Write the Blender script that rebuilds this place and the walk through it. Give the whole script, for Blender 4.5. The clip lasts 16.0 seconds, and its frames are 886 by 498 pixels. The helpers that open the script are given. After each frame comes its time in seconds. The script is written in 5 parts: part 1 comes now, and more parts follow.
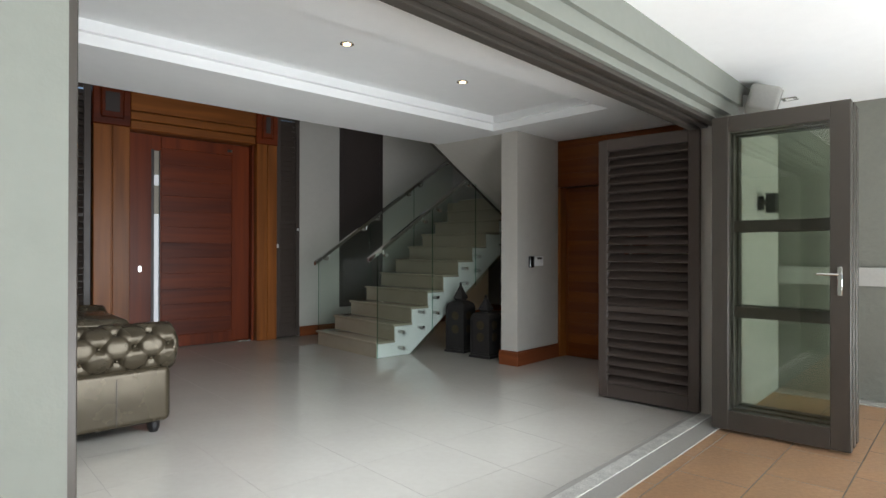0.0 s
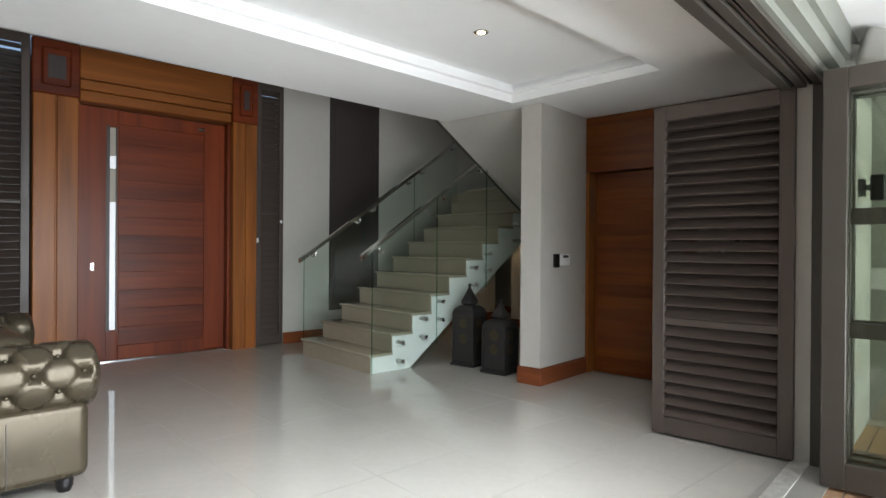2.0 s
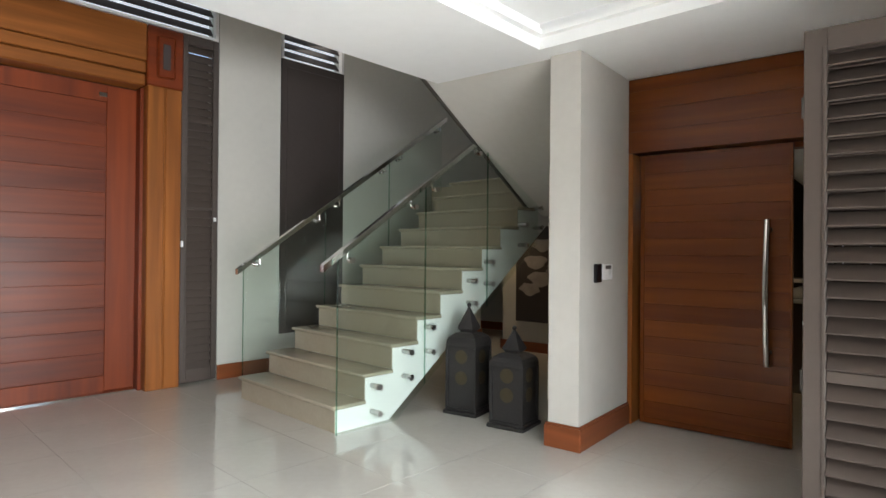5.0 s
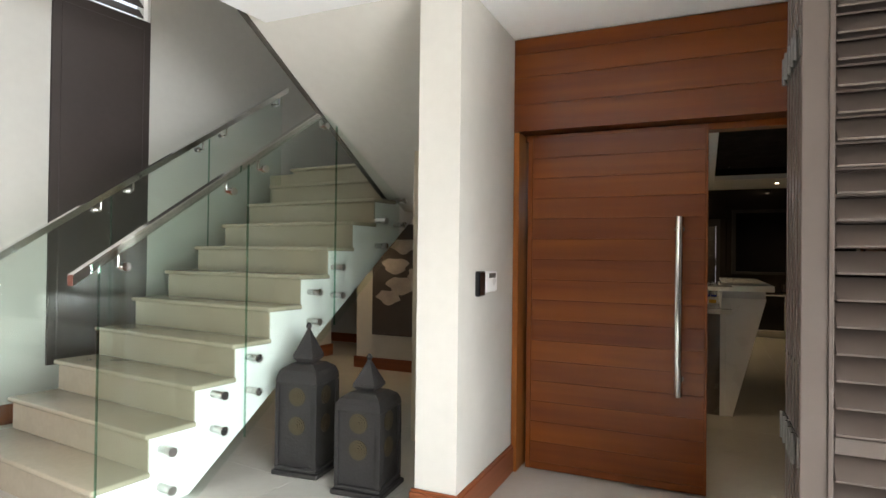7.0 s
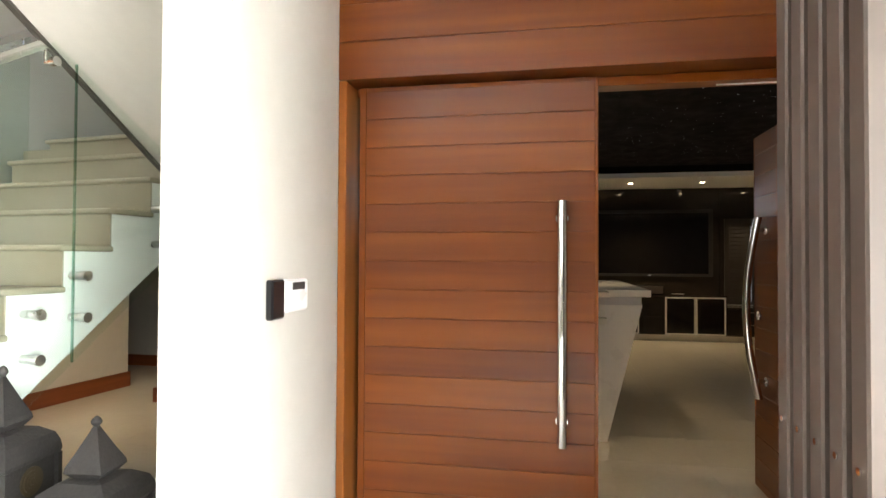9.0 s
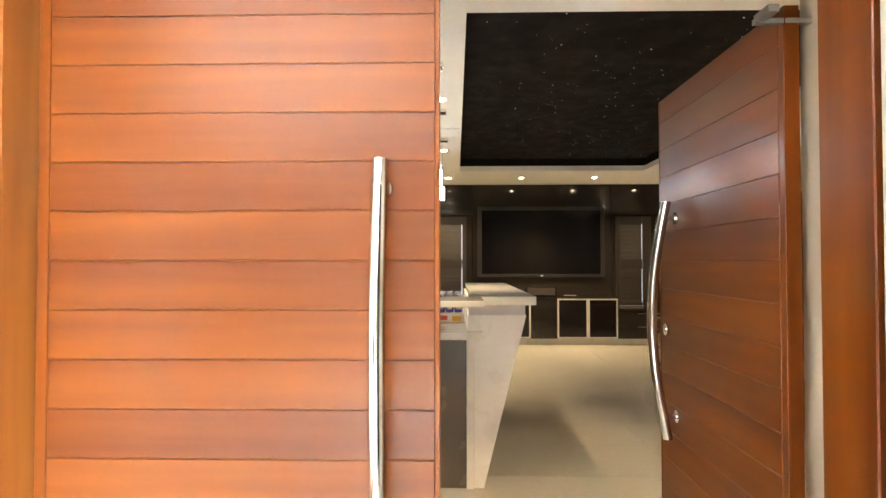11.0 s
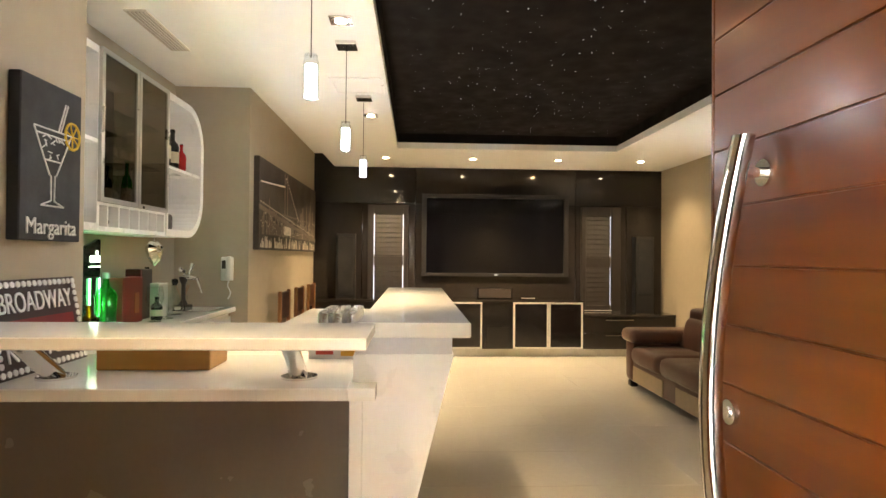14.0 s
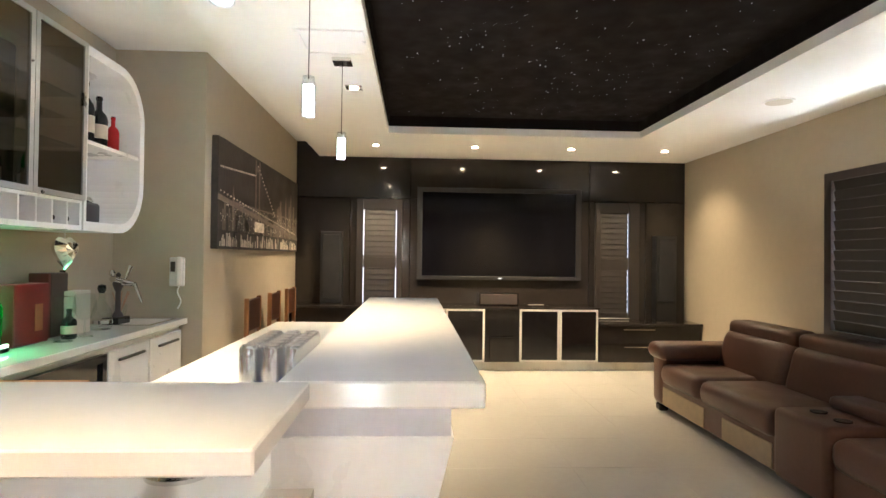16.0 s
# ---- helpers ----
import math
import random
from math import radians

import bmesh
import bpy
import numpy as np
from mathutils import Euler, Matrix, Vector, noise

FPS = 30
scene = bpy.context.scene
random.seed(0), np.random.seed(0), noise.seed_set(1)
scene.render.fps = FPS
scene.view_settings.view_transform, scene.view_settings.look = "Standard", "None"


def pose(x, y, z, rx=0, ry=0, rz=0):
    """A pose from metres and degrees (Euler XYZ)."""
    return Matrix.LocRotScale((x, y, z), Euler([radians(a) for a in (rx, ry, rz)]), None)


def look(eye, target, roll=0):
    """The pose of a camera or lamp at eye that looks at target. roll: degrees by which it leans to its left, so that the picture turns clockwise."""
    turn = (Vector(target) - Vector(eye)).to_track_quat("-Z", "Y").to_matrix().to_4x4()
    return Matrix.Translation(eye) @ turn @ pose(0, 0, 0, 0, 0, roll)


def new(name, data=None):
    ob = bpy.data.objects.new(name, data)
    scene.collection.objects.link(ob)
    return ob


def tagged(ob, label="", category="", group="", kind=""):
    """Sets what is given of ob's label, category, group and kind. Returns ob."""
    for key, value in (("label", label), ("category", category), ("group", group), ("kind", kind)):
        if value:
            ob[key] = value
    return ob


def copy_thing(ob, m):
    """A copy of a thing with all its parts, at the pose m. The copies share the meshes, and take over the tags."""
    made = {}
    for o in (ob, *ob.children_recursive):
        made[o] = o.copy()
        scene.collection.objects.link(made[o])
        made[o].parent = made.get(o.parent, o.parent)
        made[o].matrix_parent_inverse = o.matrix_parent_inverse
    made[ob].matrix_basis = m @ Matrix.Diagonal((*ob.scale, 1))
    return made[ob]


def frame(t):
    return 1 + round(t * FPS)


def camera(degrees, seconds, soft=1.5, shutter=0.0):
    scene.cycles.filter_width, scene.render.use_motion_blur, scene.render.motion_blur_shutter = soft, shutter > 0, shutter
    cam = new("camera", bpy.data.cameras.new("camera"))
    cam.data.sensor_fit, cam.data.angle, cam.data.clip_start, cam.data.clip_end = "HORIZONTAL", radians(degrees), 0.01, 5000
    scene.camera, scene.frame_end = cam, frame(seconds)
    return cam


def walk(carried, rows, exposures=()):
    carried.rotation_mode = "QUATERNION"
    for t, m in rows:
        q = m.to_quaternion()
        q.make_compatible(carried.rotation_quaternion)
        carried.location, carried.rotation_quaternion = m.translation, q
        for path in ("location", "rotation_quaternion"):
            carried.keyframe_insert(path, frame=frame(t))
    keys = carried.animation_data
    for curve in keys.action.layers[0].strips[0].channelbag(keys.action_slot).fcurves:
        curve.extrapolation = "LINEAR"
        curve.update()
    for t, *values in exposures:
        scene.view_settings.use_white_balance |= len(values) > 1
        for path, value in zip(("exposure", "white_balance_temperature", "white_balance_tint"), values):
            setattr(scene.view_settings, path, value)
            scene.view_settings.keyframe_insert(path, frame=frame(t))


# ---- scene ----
cam = camera(74.1, 16.0)
PATH = [
    (0, (-0.118, 0.78, 1.299), (1.358, 2.13, 1.306), 0.1),
    (0.5, (0.069, 0.88, 1.273), (1.532, 2.244, 1.28), 0.3),
    (1, (0.261, 1.146, 1.27), (1.736, 2.495, 1.279), 0.3),
    (1.5, (0.443, 1.389, 1.3), (1.925, 2.732, 1.299), -0.0),
    (2, (0.63, 1.624, 1.295), (2.116, 2.963, 1.29), 0.4),
    (2.5, (0.833, 1.871, 1.292), (2.328, 3.199, 1.287), 0.4),
    (3, (1.047, 2.096, 1.32), (2.536, 3.431, 1.313), 0.2),
    (5.5, (1.946, 3.14, 1.306), (3.585, 4.287, 1.324), 0.6),
    (6, (2.211, 3.301, 1.293), (3.922, 4.336, 1.314), 0.7),
    (6.5, (2.455, 3.413, 1.308), (4.217, 4.359, 1.329), 0.6),
    (7, (2.713, 3.536, 1.324), (4.537, 4.356, 1.344), 0.7),
    (7.5, (2.953, 3.606, 1.297), (4.831, 4.294, 1.328), 0.6),
    (8, (3.277, 3.646, 1.309), (5.187, 4.236, 1.338), 0.5),
    (8.5, (3.537, 3.679, 1.307), (5.471, 4.19, 1.34), 0.5),
    (9, (3.788, 3.709, 1.31), (5.752, 4.081, 1.347), 0.3),
    (9.5, (4.061, 3.673, 1.301), (6.044, 3.934, 1.34), 0.4),
    (10, (4.309, 3.61, 1.289), (6.3, 3.789, 1.335), 0.2),
    (12.5, (5.572, 3.355, 1.328), (7.571, 3.273, 1.352), 0.3),
    (13, (5.818, 3.313, 1.323), (7.816, 3.219, 1.349), 0.4),
    (13.5, (6.006, 3.248, 1.324), (8.004, 3.155, 1.35), 0.4),
    (14, (6.232, 3.217, 1.32), (8.23, 3.123, 1.345), 0.5),
    (14.5, (6.439, 3.194, 1.329), (8.437, 3.098, 1.356), 0.6),
    (15, (6.681, 3.157, 1.321), (8.678, 3.062, 1.347), 0.6),
    (15.5, (6.895, 3.136, 1.329), (8.892, 3.039, 1.356), 0.7),
    (16, (7.109, 3.163, 1.325), (9.107, 3.065, 1.352), 0.7),
]
EXPOSURE = [(0.0, -0.72, 6500, 10), (1.0, -0.5, 6500, 10), (2.0, -0.15, 6500, 10), (3.0, 0.0, 6550, 10), (5.5, 0.88, 6650, 10), (7.0, 1.42, 6700, 10), (8.0, 1.88, 6850, 10), (9.0, 2.62, 6900, 10),
    (10.0, 3.45, 6900, 10), (12.5, 4.72, 6750, 10), (13.5, 4.68, 6950, 10), (15.0, 4.75, 6300, 10), (16.0, 4.76, 5850, 10)]
walk(cam, [(t, look(eye, target, roll)) for t, eye, target, roll in PATH], EXPOSURE)
# ---- world and light ----
world = bpy.data.worlds.new("sky")
scene.world = world
world.use_nodes = True
wn = world.node_tree
sky = wn.nodes.new("ShaderNodeTexSky")
sky.sky_type, sky.sun_disc = "NISHITA", False
sky.sun_elevation, sky.sun_rotation = radians(51), radians(157)
wn.links.new(sky.outputs[0], wn.nodes["Background"].inputs[0])
wn.nodes["Background"].inputs[1].default_value = 0.15
sun = new("sun", bpy.data.lights.new("sun", "SUN"))
sun.data.energy, sun.data.angle, sun.data.color = 5.0, radians(0.6), (1.0, 0.95, 0.88)
sun.matrix_world = look((5, -12, 16), (0, 0, 0))


def lamp(name, kind, at, target, watts, color, size=0.1, size_y=0.0, cone=120, blend=0.6):
    ob = new(name, bpy.data.lights.new(name, kind))
    ob.data.energy, ob.data.color = watts, color
    if kind == "AREA":
        ob.data.shape, ob.data.size, ob.data.size_y = "RECTANGLE", size, size_y or size
    elif kind == "SPOT":
        ob.data.spot_size, ob.data.spot_blend, ob.data.shadow_soft_size = radians(cone), blend, size
    else:
        ob.data.shadow_soft_size = size
    ob.matrix_world = look(at, target)
    return ob


WARM, COOL = (1.0, 0.735, 0.415), (0.87, 0.94, 1.0)
# daylight in the openings, and an added low lamp for bounce off sunlit paving
pd = lamp("paving_bounce_light", "AREA", (2.0, -1.6, 0.45), (2.0, 1.6, 2.2), 420, COOL, 7.6, 1.4)
pd.data.spread = radians(150)
od = lamp("opening_daylight", "AREA", (2.1, 2.60, 1.55), (2.0, 4.7, 0.0), 80, COOL, 3.2, 1.3)
od.data.spread = radians(132)
lamp("clerestory_daylight", "AREA", (3.4, 8.2, 4.0), (3.6, 4.5, 1.6), 0.8, COOL, 3.2, 0.7)
lamp("stair_window_daylight", "AREA", (6.15, 8.20, 3.90), (6.9, 5.6, 1.6), 1.5, (1.0, 0.93, 0.84), 0.75, 0.75)
lamp("theatre_window_daylight", "AREA", (10.5, -0.80, 0.30), (10.5, -0.1, 1.6), 2, COOL, 2.4, 0.7)

# ---- materials ----


def material(name, color, rough=0.5, metal=0.0, vary=0.06, scale=6.0, bump=0.0, bump_scale=40.0, spec=0.5, coat=0.0, stretch=(1, 1, 1)):
    m = bpy.data.materials.new(name)
    m.use_nodes = True
    nt = m.node_tree
    b = nt.nodes["Principled BSDF"]
    b.inputs["Roughness"].default_value, b.inputs["Metallic"].default_value = rough, metal
    b.inputs["Specular IOR Level"].default_value, b.inputs["Coat Weight"].default_value = spec, coat
    b.inputs["Coat Roughness"].default_value = 0.12
    tc = nt.nodes.new("ShaderNodeTexCoord")
    mp = nt.nodes.new("ShaderNodeMapping")
    mp.inputs["Scale"].default_value = stretch
    nt.links.new(tc.outputs["Object"], mp.inputs[0])
    n1, n2 = nt.nodes.new("ShaderNodeTexNoise"), nt.nodes.new("ShaderNodeTexNoise")
    n1.inputs["Scale"].default_value, n2.inputs["Scale"].default_value = scale, scale * 9
    n1.inputs["Detail"].default_value, n2.inputs["Detail"].default_value = 5, 4
    for n in (n1, n2):
        nt.links.new(mp.outputs[0], n.inputs["Vector"])
    add = nt.nodes.new("ShaderNodeMath")
    add.operation = "ADD"
    nt.links.new(n1.outputs["Fac"], add.inputs[0])
    nt.links.new(n2.outputs["Fac"], add.inputs[1])
    rmp = nt.nodes.new("ShaderNodeMapRange")
    rmp.inputs["From Min"].default_value, rmp.inputs["From Max"].default_value = 0.6, 1.4
    rmp.inputs["To Min"].default_value, rmp.inputs["To Max"].default_value = 1 - vary, 1 + vary
    nt.links.new(add.outputs[0], rmp.inputs[0])
    mul = nt.nodes.new("ShaderNodeMix")
    mul.data_type, mul.blend_type = "RGBA", "MULTIPLY"
    mul.inputs["Factor"].default_value = 1.0
    mul.inputs["A"].default_value = (*color, 1)
    nt.links.new(rmp.outputs[0], mul.inputs["B"])
    nt.links.new(mul.outputs["Result"], b.inputs["Base Color"])
    rr = nt.nodes.new("ShaderNodeMapRange")
    rr.inputs["From Min"].default_value, rr.inputs["From Max"].default_value = 0.3, 0.7
    rr.inputs["To Min"].default_value, rr.inputs["To Max"].default_value = rough * 0.85, min(1, rough * 1.15)
    nt.links.new(n1.outputs["Fac"], rr.inputs[0])
    nt.links.new(rr.outputs[0], b.inputs["Roughness"])
    if bump:
        nb = nt.nodes.new("ShaderNodeTexNoise")
        nb.inputs["Scale"].default_value, nb.inputs["Detail"].default_value = bump_scale, 3
        nt.links.new(mp.outputs[0], nb.inputs["Vector"])
        bp = nt.nodes.new("ShaderNodeBump")
        bp.inputs["Strength"].default_value, bp.inputs["Distance"].default_value = bump, 0.01
        nt.links.new(nb.outputs["Fac"], bp.inputs["Height"])
        nt.links.new(bp.outputs[0], b.inputs["Normal"])
    return m


def wood(name, dark, light, axis, rough=0.38, coat=0.05, piece=0.13):
    """Long grain along an axis ('x', 'y' or 'z'), each piece a little different."""
    m = bpy.data.materials.new(name)
    m.use_nodes = True
    nt = m.node_tree
    b = nt.nodes["Principled BSDF"]
    tc, mp = nt.nodes.new("ShaderNodeTexCoord"), nt.nodes.new("ShaderNodeMapping")
    mp.inputs["Scale"].default_value = [1.2 if a == axis else 22.0 for a in "xyz"]
    info = nt.nodes.new("ShaderNodeObjectInfo")
    shift = nt.nodes.new("ShaderNodeVectorMath")
    shift.operation = "MULTIPLY_ADD"
    comb = nt.nodes.new("ShaderNodeCombineXYZ")
    for i in range(3):
        nt.links.new(info.outputs["Random"], comb.inputs[i])
    nt.links.new(comb.outputs[0], shift.inputs[0])
    shift.inputs[1].default_value = (7.3, 5.1, 9.7)
    nt.links.new(tc.outputs["Object"], shift.inputs[2])
    nt.links.new(shift.outputs[0], mp.inputs[0])
    n1, n2 = nt.nodes.new("ShaderNodeTexNoise"), nt.nodes.new("ShaderNodeTexNoise")
    n1.inputs["Scale"].default_value, n1.inputs["Detail"].default_value, n1.inputs["Distortion"].default_value = 1.0, 6, 0.6
    n2.inputs["Scale"].default_value, n2.inputs["Detail"].default_value = 0.25, 3
    for n in (n1, n2):
        nt.links.new(mp.outputs[0], n.inputs["Vector"])
    mixf = nt.nodes.new("ShaderNodeMath")
    mixf.operation = "MULTIPLY_ADD"
    nt.links.new(n1.outputs["Fac"], mixf.inputs[0])
    mixf.inputs[1].default_value = 0.28
    nt.links.new(n2.outputs["Fac"], mixf.inputs[2])
    off = nt.nodes.new("ShaderNodeMath")
    off.operation = "MULTIPLY_ADD"
    nt.links.new(info.outputs["Random"], off.inputs[0])
    off.inputs[1].default_value = piece
    nt.links.new(mixf.outputs[0], off.inputs[2])
    ramp = nt.nodes.new("ShaderNodeValToRGB")
    ramp.color_ramp.elements[0].position, ramp.color_ramp.elements[1].position = 0.42, 1.02
    ramp.color_ramp.elements[0].color, ramp.color_ramp.elements[1].color = (*dark, 1), (*light, 1)
    nt.links.new(off.outputs[0], ramp.inputs[0])
    nt.links.new(ramp.outputs[0], b.inputs["Base Color"])
    b.inputs["Roughness"].default_value, b.inputs["Coat Weight"].default_value, b.inputs["Coat Roughness"].default_value = rough, coat, 0.18
    bp = nt.nodes.new("ShaderNodeBump")
    b.inputs["Specular IOR Level"].default_value = 0.26
    bp.inputs["Strength"].default_value, bp.inputs["Distance"].default_value = 0.12, 0.004
    nt.links.new(n1.outputs["Fac"], bp.inputs["Height"])
    nt.links.new(bp.outputs[0], b.inputs["Normal"])
    return m


def glass(name, tint, gloss_rough=0.0):
    m = bpy.data.materials.new(name)
    m.use_nodes = True
    nt = m.node_tree
    nt.nodes.remove(nt.nodes["Principled BSDF"])
    out = nt.nodes["Material Output"]
    tr, gl, mx, fr = (nt.nodes.new("ShaderNode" + k) for k in ("BsdfTransparent", "BsdfGlossy", "MixShader", "LayerWeight"))
    pw, ma = nt.nodes.new("ShaderNodeMath"), nt.nodes.new("ShaderNodeMath")
    pw.operation, ma.operation = "POWER", "MULTIPLY_ADD"
    pw.inputs[1].default_value, ma.inputs[1].default_value, ma.inputs[2].default_value = 5.0, 0.9, 0.04
    tr.inputs[0].default_value = (*tint, 1)
    gl.inputs["Roughness"].default_value = gloss_rough
    fr.inputs[0].default_value = 0.5
    nt.links.new(fr.outputs["Facing"], pw.inputs[0])
    nt.links.new(pw.outputs[0], ma.inputs[0])
    nt.links.new(ma.outputs[0], mx.inputs[0])
    nt.links.new(tr.outputs[0], mx.inputs[1])
    nt.links.new(gl.outputs[0], mx.inputs[2])
    nt.links.new(mx.outputs[0], out.inputs[0])
    return m


def glow(name, color, strength):
    m = bpy.data.materials.new(name)
    m.use_nodes = True
    b = m.node_tree.nodes["Principled BSDF"]
    b.inputs["Base Color"].default_value = (*color, 1)
    b.inputs["Emission Color"].default_value, b.inputs["Emission Strength"].default_value = (*color, 1), strength
    return m


WALL = material("warm_white_plaster", (0.53, 0.505, 0.46), 0.75, vary=0.04, scale=1.5, bump=0.08, bump_scale=120)
CEIL = material("white_ceiling_paint", (0.88, 0.88, 0.87), 0.8, vary=0.02, scale=1.2)
OLIVE = material("sage_exterior_paint", (0.215, 0.225, 0.195), 0.6, vary=0.05, scale=2, bump=0.08, bump_scale=90)
STUCCO = material("rough_sage_stucco", (0.19, 0.19, 0.16), 0.85, vary=0.06, scale=3, bump=0.8, bump_scale=28)
TAUPE = material("taupe_theatre_paint", (0.44, 0.38, 0.285), 0.7, vary=0.04, scale=1.5, bump=0.06, bump_scale=110)
TILE = material("polished_porcelain", (0.54, 0.515, 0.465), 0.012, vary=0.04, scale=2.2, spec=0.8)
TILE.node_tree.nodes["Principled BSDF"].inputs["IOR"].default_value = 1.8
GROUT = material("grey_grout", (0.36, 0.345, 0.315), 0.85)
PATIO = material("brown_ceramic", (0.44, 0.265, 0.15), 0.45, vary=0.18, scale=4, bump=0.15, bump_scale=60)
BRONZE = material("bronze_aluminium", (0.070, 0.060, 0.050), 0.38, metal=0.25, vary=0.05, scale=3)
SHUT = material("taupe_shutter_paint", (0.070, 0.052, 0.043), 0.42, vary=0.06, scale=4)
DARKSH = material("dark_brown_paint", (0.050, 0.038, 0.034), 0.42, vary=0.08, scale=3)
BLACK = material("gloss_black_panel", (0.010, 0.009, 0.010), 0.08, vary=0.15, scale=2)
GREYGLOSS = material("charcoal_gloss_panel", (0.023, 0.019, 0.0175), 0.06, vary=0.08, scale=1.5)
CHROME = material("polished_steel", (0.74, 0.73, 0.71), 0.09, metal=1.0, vary=0.03)
CREAM = material("cream_marble", (0.40, 0.345, 0.26), 0.2, vary=0.07, scale=3.5)
WHITE = material("white_lacquer", (0.88, 0.87, 0.86), 0.3, vary=0.02)
QUARTZ = material("white_quartz", (0.88, 0.86, 0.81), 0.10, vary=0.025, scale=30)
REDH = wood("mahogany_boards", (0.096, 0.0180, 0.0022), (0.225, 0.0580, 0.0050), "y", coat=0.22)
REDV = wood("mahogany_stile", (0.096, 0.0180, 0.0022), (0.225, 0.0580, 0.0050), "z", coat=0.22)
DOORV = wood("entrance_mahogany", (0.070, 0.0105, 0.0025), (0.22, 0.038, 0.0065), "z", rough=0.42, coat=0.06)
DOORX = wood("entrance_mahogany_board", (0.070, 0.0105, 0.0025), (0.22, 0.038, 0.0065), "x", rough=0.42, coat=0.06, piece=0.04)
GOLDV = wood("golden_teak_post", (0.13, 0.037, 0.008), (0.39, 0.130, 0.026), "z", piece=0.12)
GOLDX = wood("golden_teak_rail", (0.13, 0.037, 0.008), (0.39, 0.130, 0.026), "x", piece=0.12)
DOORGLASS = glass("door_glass", (0.89, 0.915, 0.88))
CLEAR = glass("clear_glass", (0.93, 0.965, 0.945))
GREENEDGE = glass("glass_edge", (0.60, 0.78, 0.70))
CAP = material("brushed_steel_cap", (0.50, 0.49, 0.47), 0.28, metal=1.0)

# ---- mesh helpers ----


def box(bm, x0, x1, y0, y1, z0, z1, bev=0.0, seg=1):
    vs = [bm.verts.new((x, y, z)) for x in (x0, x1) for y in (y0, y1) for z in (z0, z1)]
    fs = [bm.faces.new([vs[i] for i in q]) for q in ((0, 1, 3, 2), (4, 6, 7, 5), (0, 4, 5, 1), (2, 3, 7, 6), (0, 2, 6, 4), (1, 5, 7, 3))]
    if bev:
        es = list({e for f in fs for e in f.edges})
        bmesh.ops.bevel(bm, geom=es, offset=bev, segments=seg, profile=0.5, affect="EDGES")
    return bm


def cyl(bm, p0, p1, r, seg=16, r2=None):
    p0, p1 = Vector(p0), Vector(p1)
    d = p1 - p0
    m = Matrix.Translation((p0 + p1) / 2) @ d.to_track_quat("Z", "Y").to_matrix().to_4x4()
    bmesh.ops.create_cone(bm, cap_ends=True, segments=seg, radius1=r, radius2=r if r2 is None else r2, depth=d.length, matrix=m)
    return bm


def lathe(bm, profile, cx=0.0, cy=0.0, seg=20):
    """A turned shape: rows of (radius, height)."""
    rings = []
    for r, z in profile:
        turn = math.pi / 4 if seg == 4 else 0
        rings.append([bm.verts.new((cx + r * math.cos(turn + 2 * math.pi * i / seg), cy + r * math.sin(turn + 2 * math.pi * i / seg), z)) for i in range(seg)])
    for a, b in zip(rings, rings[1:]):
        for i in range(seg):
            bm.faces.new((a[i], a[(i + 1) % seg], b[(i + 1) % seg], b[i]))
    bm.faces.new(rings[0][::-1])
    bm.faces.new(rings[-1])
    return bm


def prism(bm, outline, axis, a, b):
    """An outline of (u, v) pairs pushed from a to b along an axis; u, v are the other two axes in order."""
    def at(u, v, w):
        return {"x": (w, u, v), "y": (u, w, v), "z": (u, v, w)}[axis]
    one = [bm.verts.new(at(u, v, a)) for u, v in outline]
    two = [bm.verts.new(at(u, v, b)) for u, v in outline]
    n = len(outline)
    bm.faces.new(one)
    bm.faces.new(two[::-1])
    for i in range(n):
        bm.faces.new((one[i], two[i], two[(i + 1) % n], one[(i + 1) % n]))
    return bm


def mesh_of(name, bm, mat, smooth=False):
    bmesh.ops.recalc_face_normals(bm, faces=bm.faces[:])
    me = bpy.data.meshes.new(name)
    bm.to_mesh(me)
    bm.free()
    me.materials.append(mat)
    if smooth:
        for p in me.polygons:
            p.use_smooth = True
        me.set_sharp_from_angle(angle=radians(40))
    return me


def thing(name, m=None, label="", category="", group=""):
    ob = new(name)
    ob.empty_display_size = 0.1
    ob.matrix_world = m or Matrix()
    return tagged(ob, label, category, group)


def part(name, bm, mat, parent, label="", smooth=False):
    ob = new(name, mesh_of(name, bm, mat, smooth))
    ob.parent = parent
    return tagged(ob, label) if label else ob


def piece(name, me, parent, at, turn=None):
    """One more object on a shared mesh, under parent."""
    ob = new(name, me)
    ob.parent = parent
    ob.location = at
    if turn:
        ob.rotation_euler = turn
    return ob


def single(name, bm, mat, m=None, label="", category="", smooth=False, group=""):
    ob = new(name, mesh_of(name, bm, mat, smooth))
    ob.matrix_world = m or Matrix()
    return tagged(ob, label, category, group)


def structure(name, bm, mat, m=None, label="", smooth=False):
    ob = new(name, mesh_of(name, bm, mat, smooth))
    ob.matrix_world = m or Matrix()
    return tagged(ob, label, "", "", "structure")


def boxes(*rows):
    bm = bmesh.new()
    for r in rows:
        box(bm, *r)
    return bm


# ---- the plan ----
TOP = 2.66        # low foyer ceiling
VOID = 5.3        # ceiling of the double-height entrance
ENT = pose(5.0, 8.42, 0, 0, 0, -5.7)   # entrance wall: local x along it, y outwards
FRONT, BACK = 2.20, 2.50               # beam and pillar over the folding doors

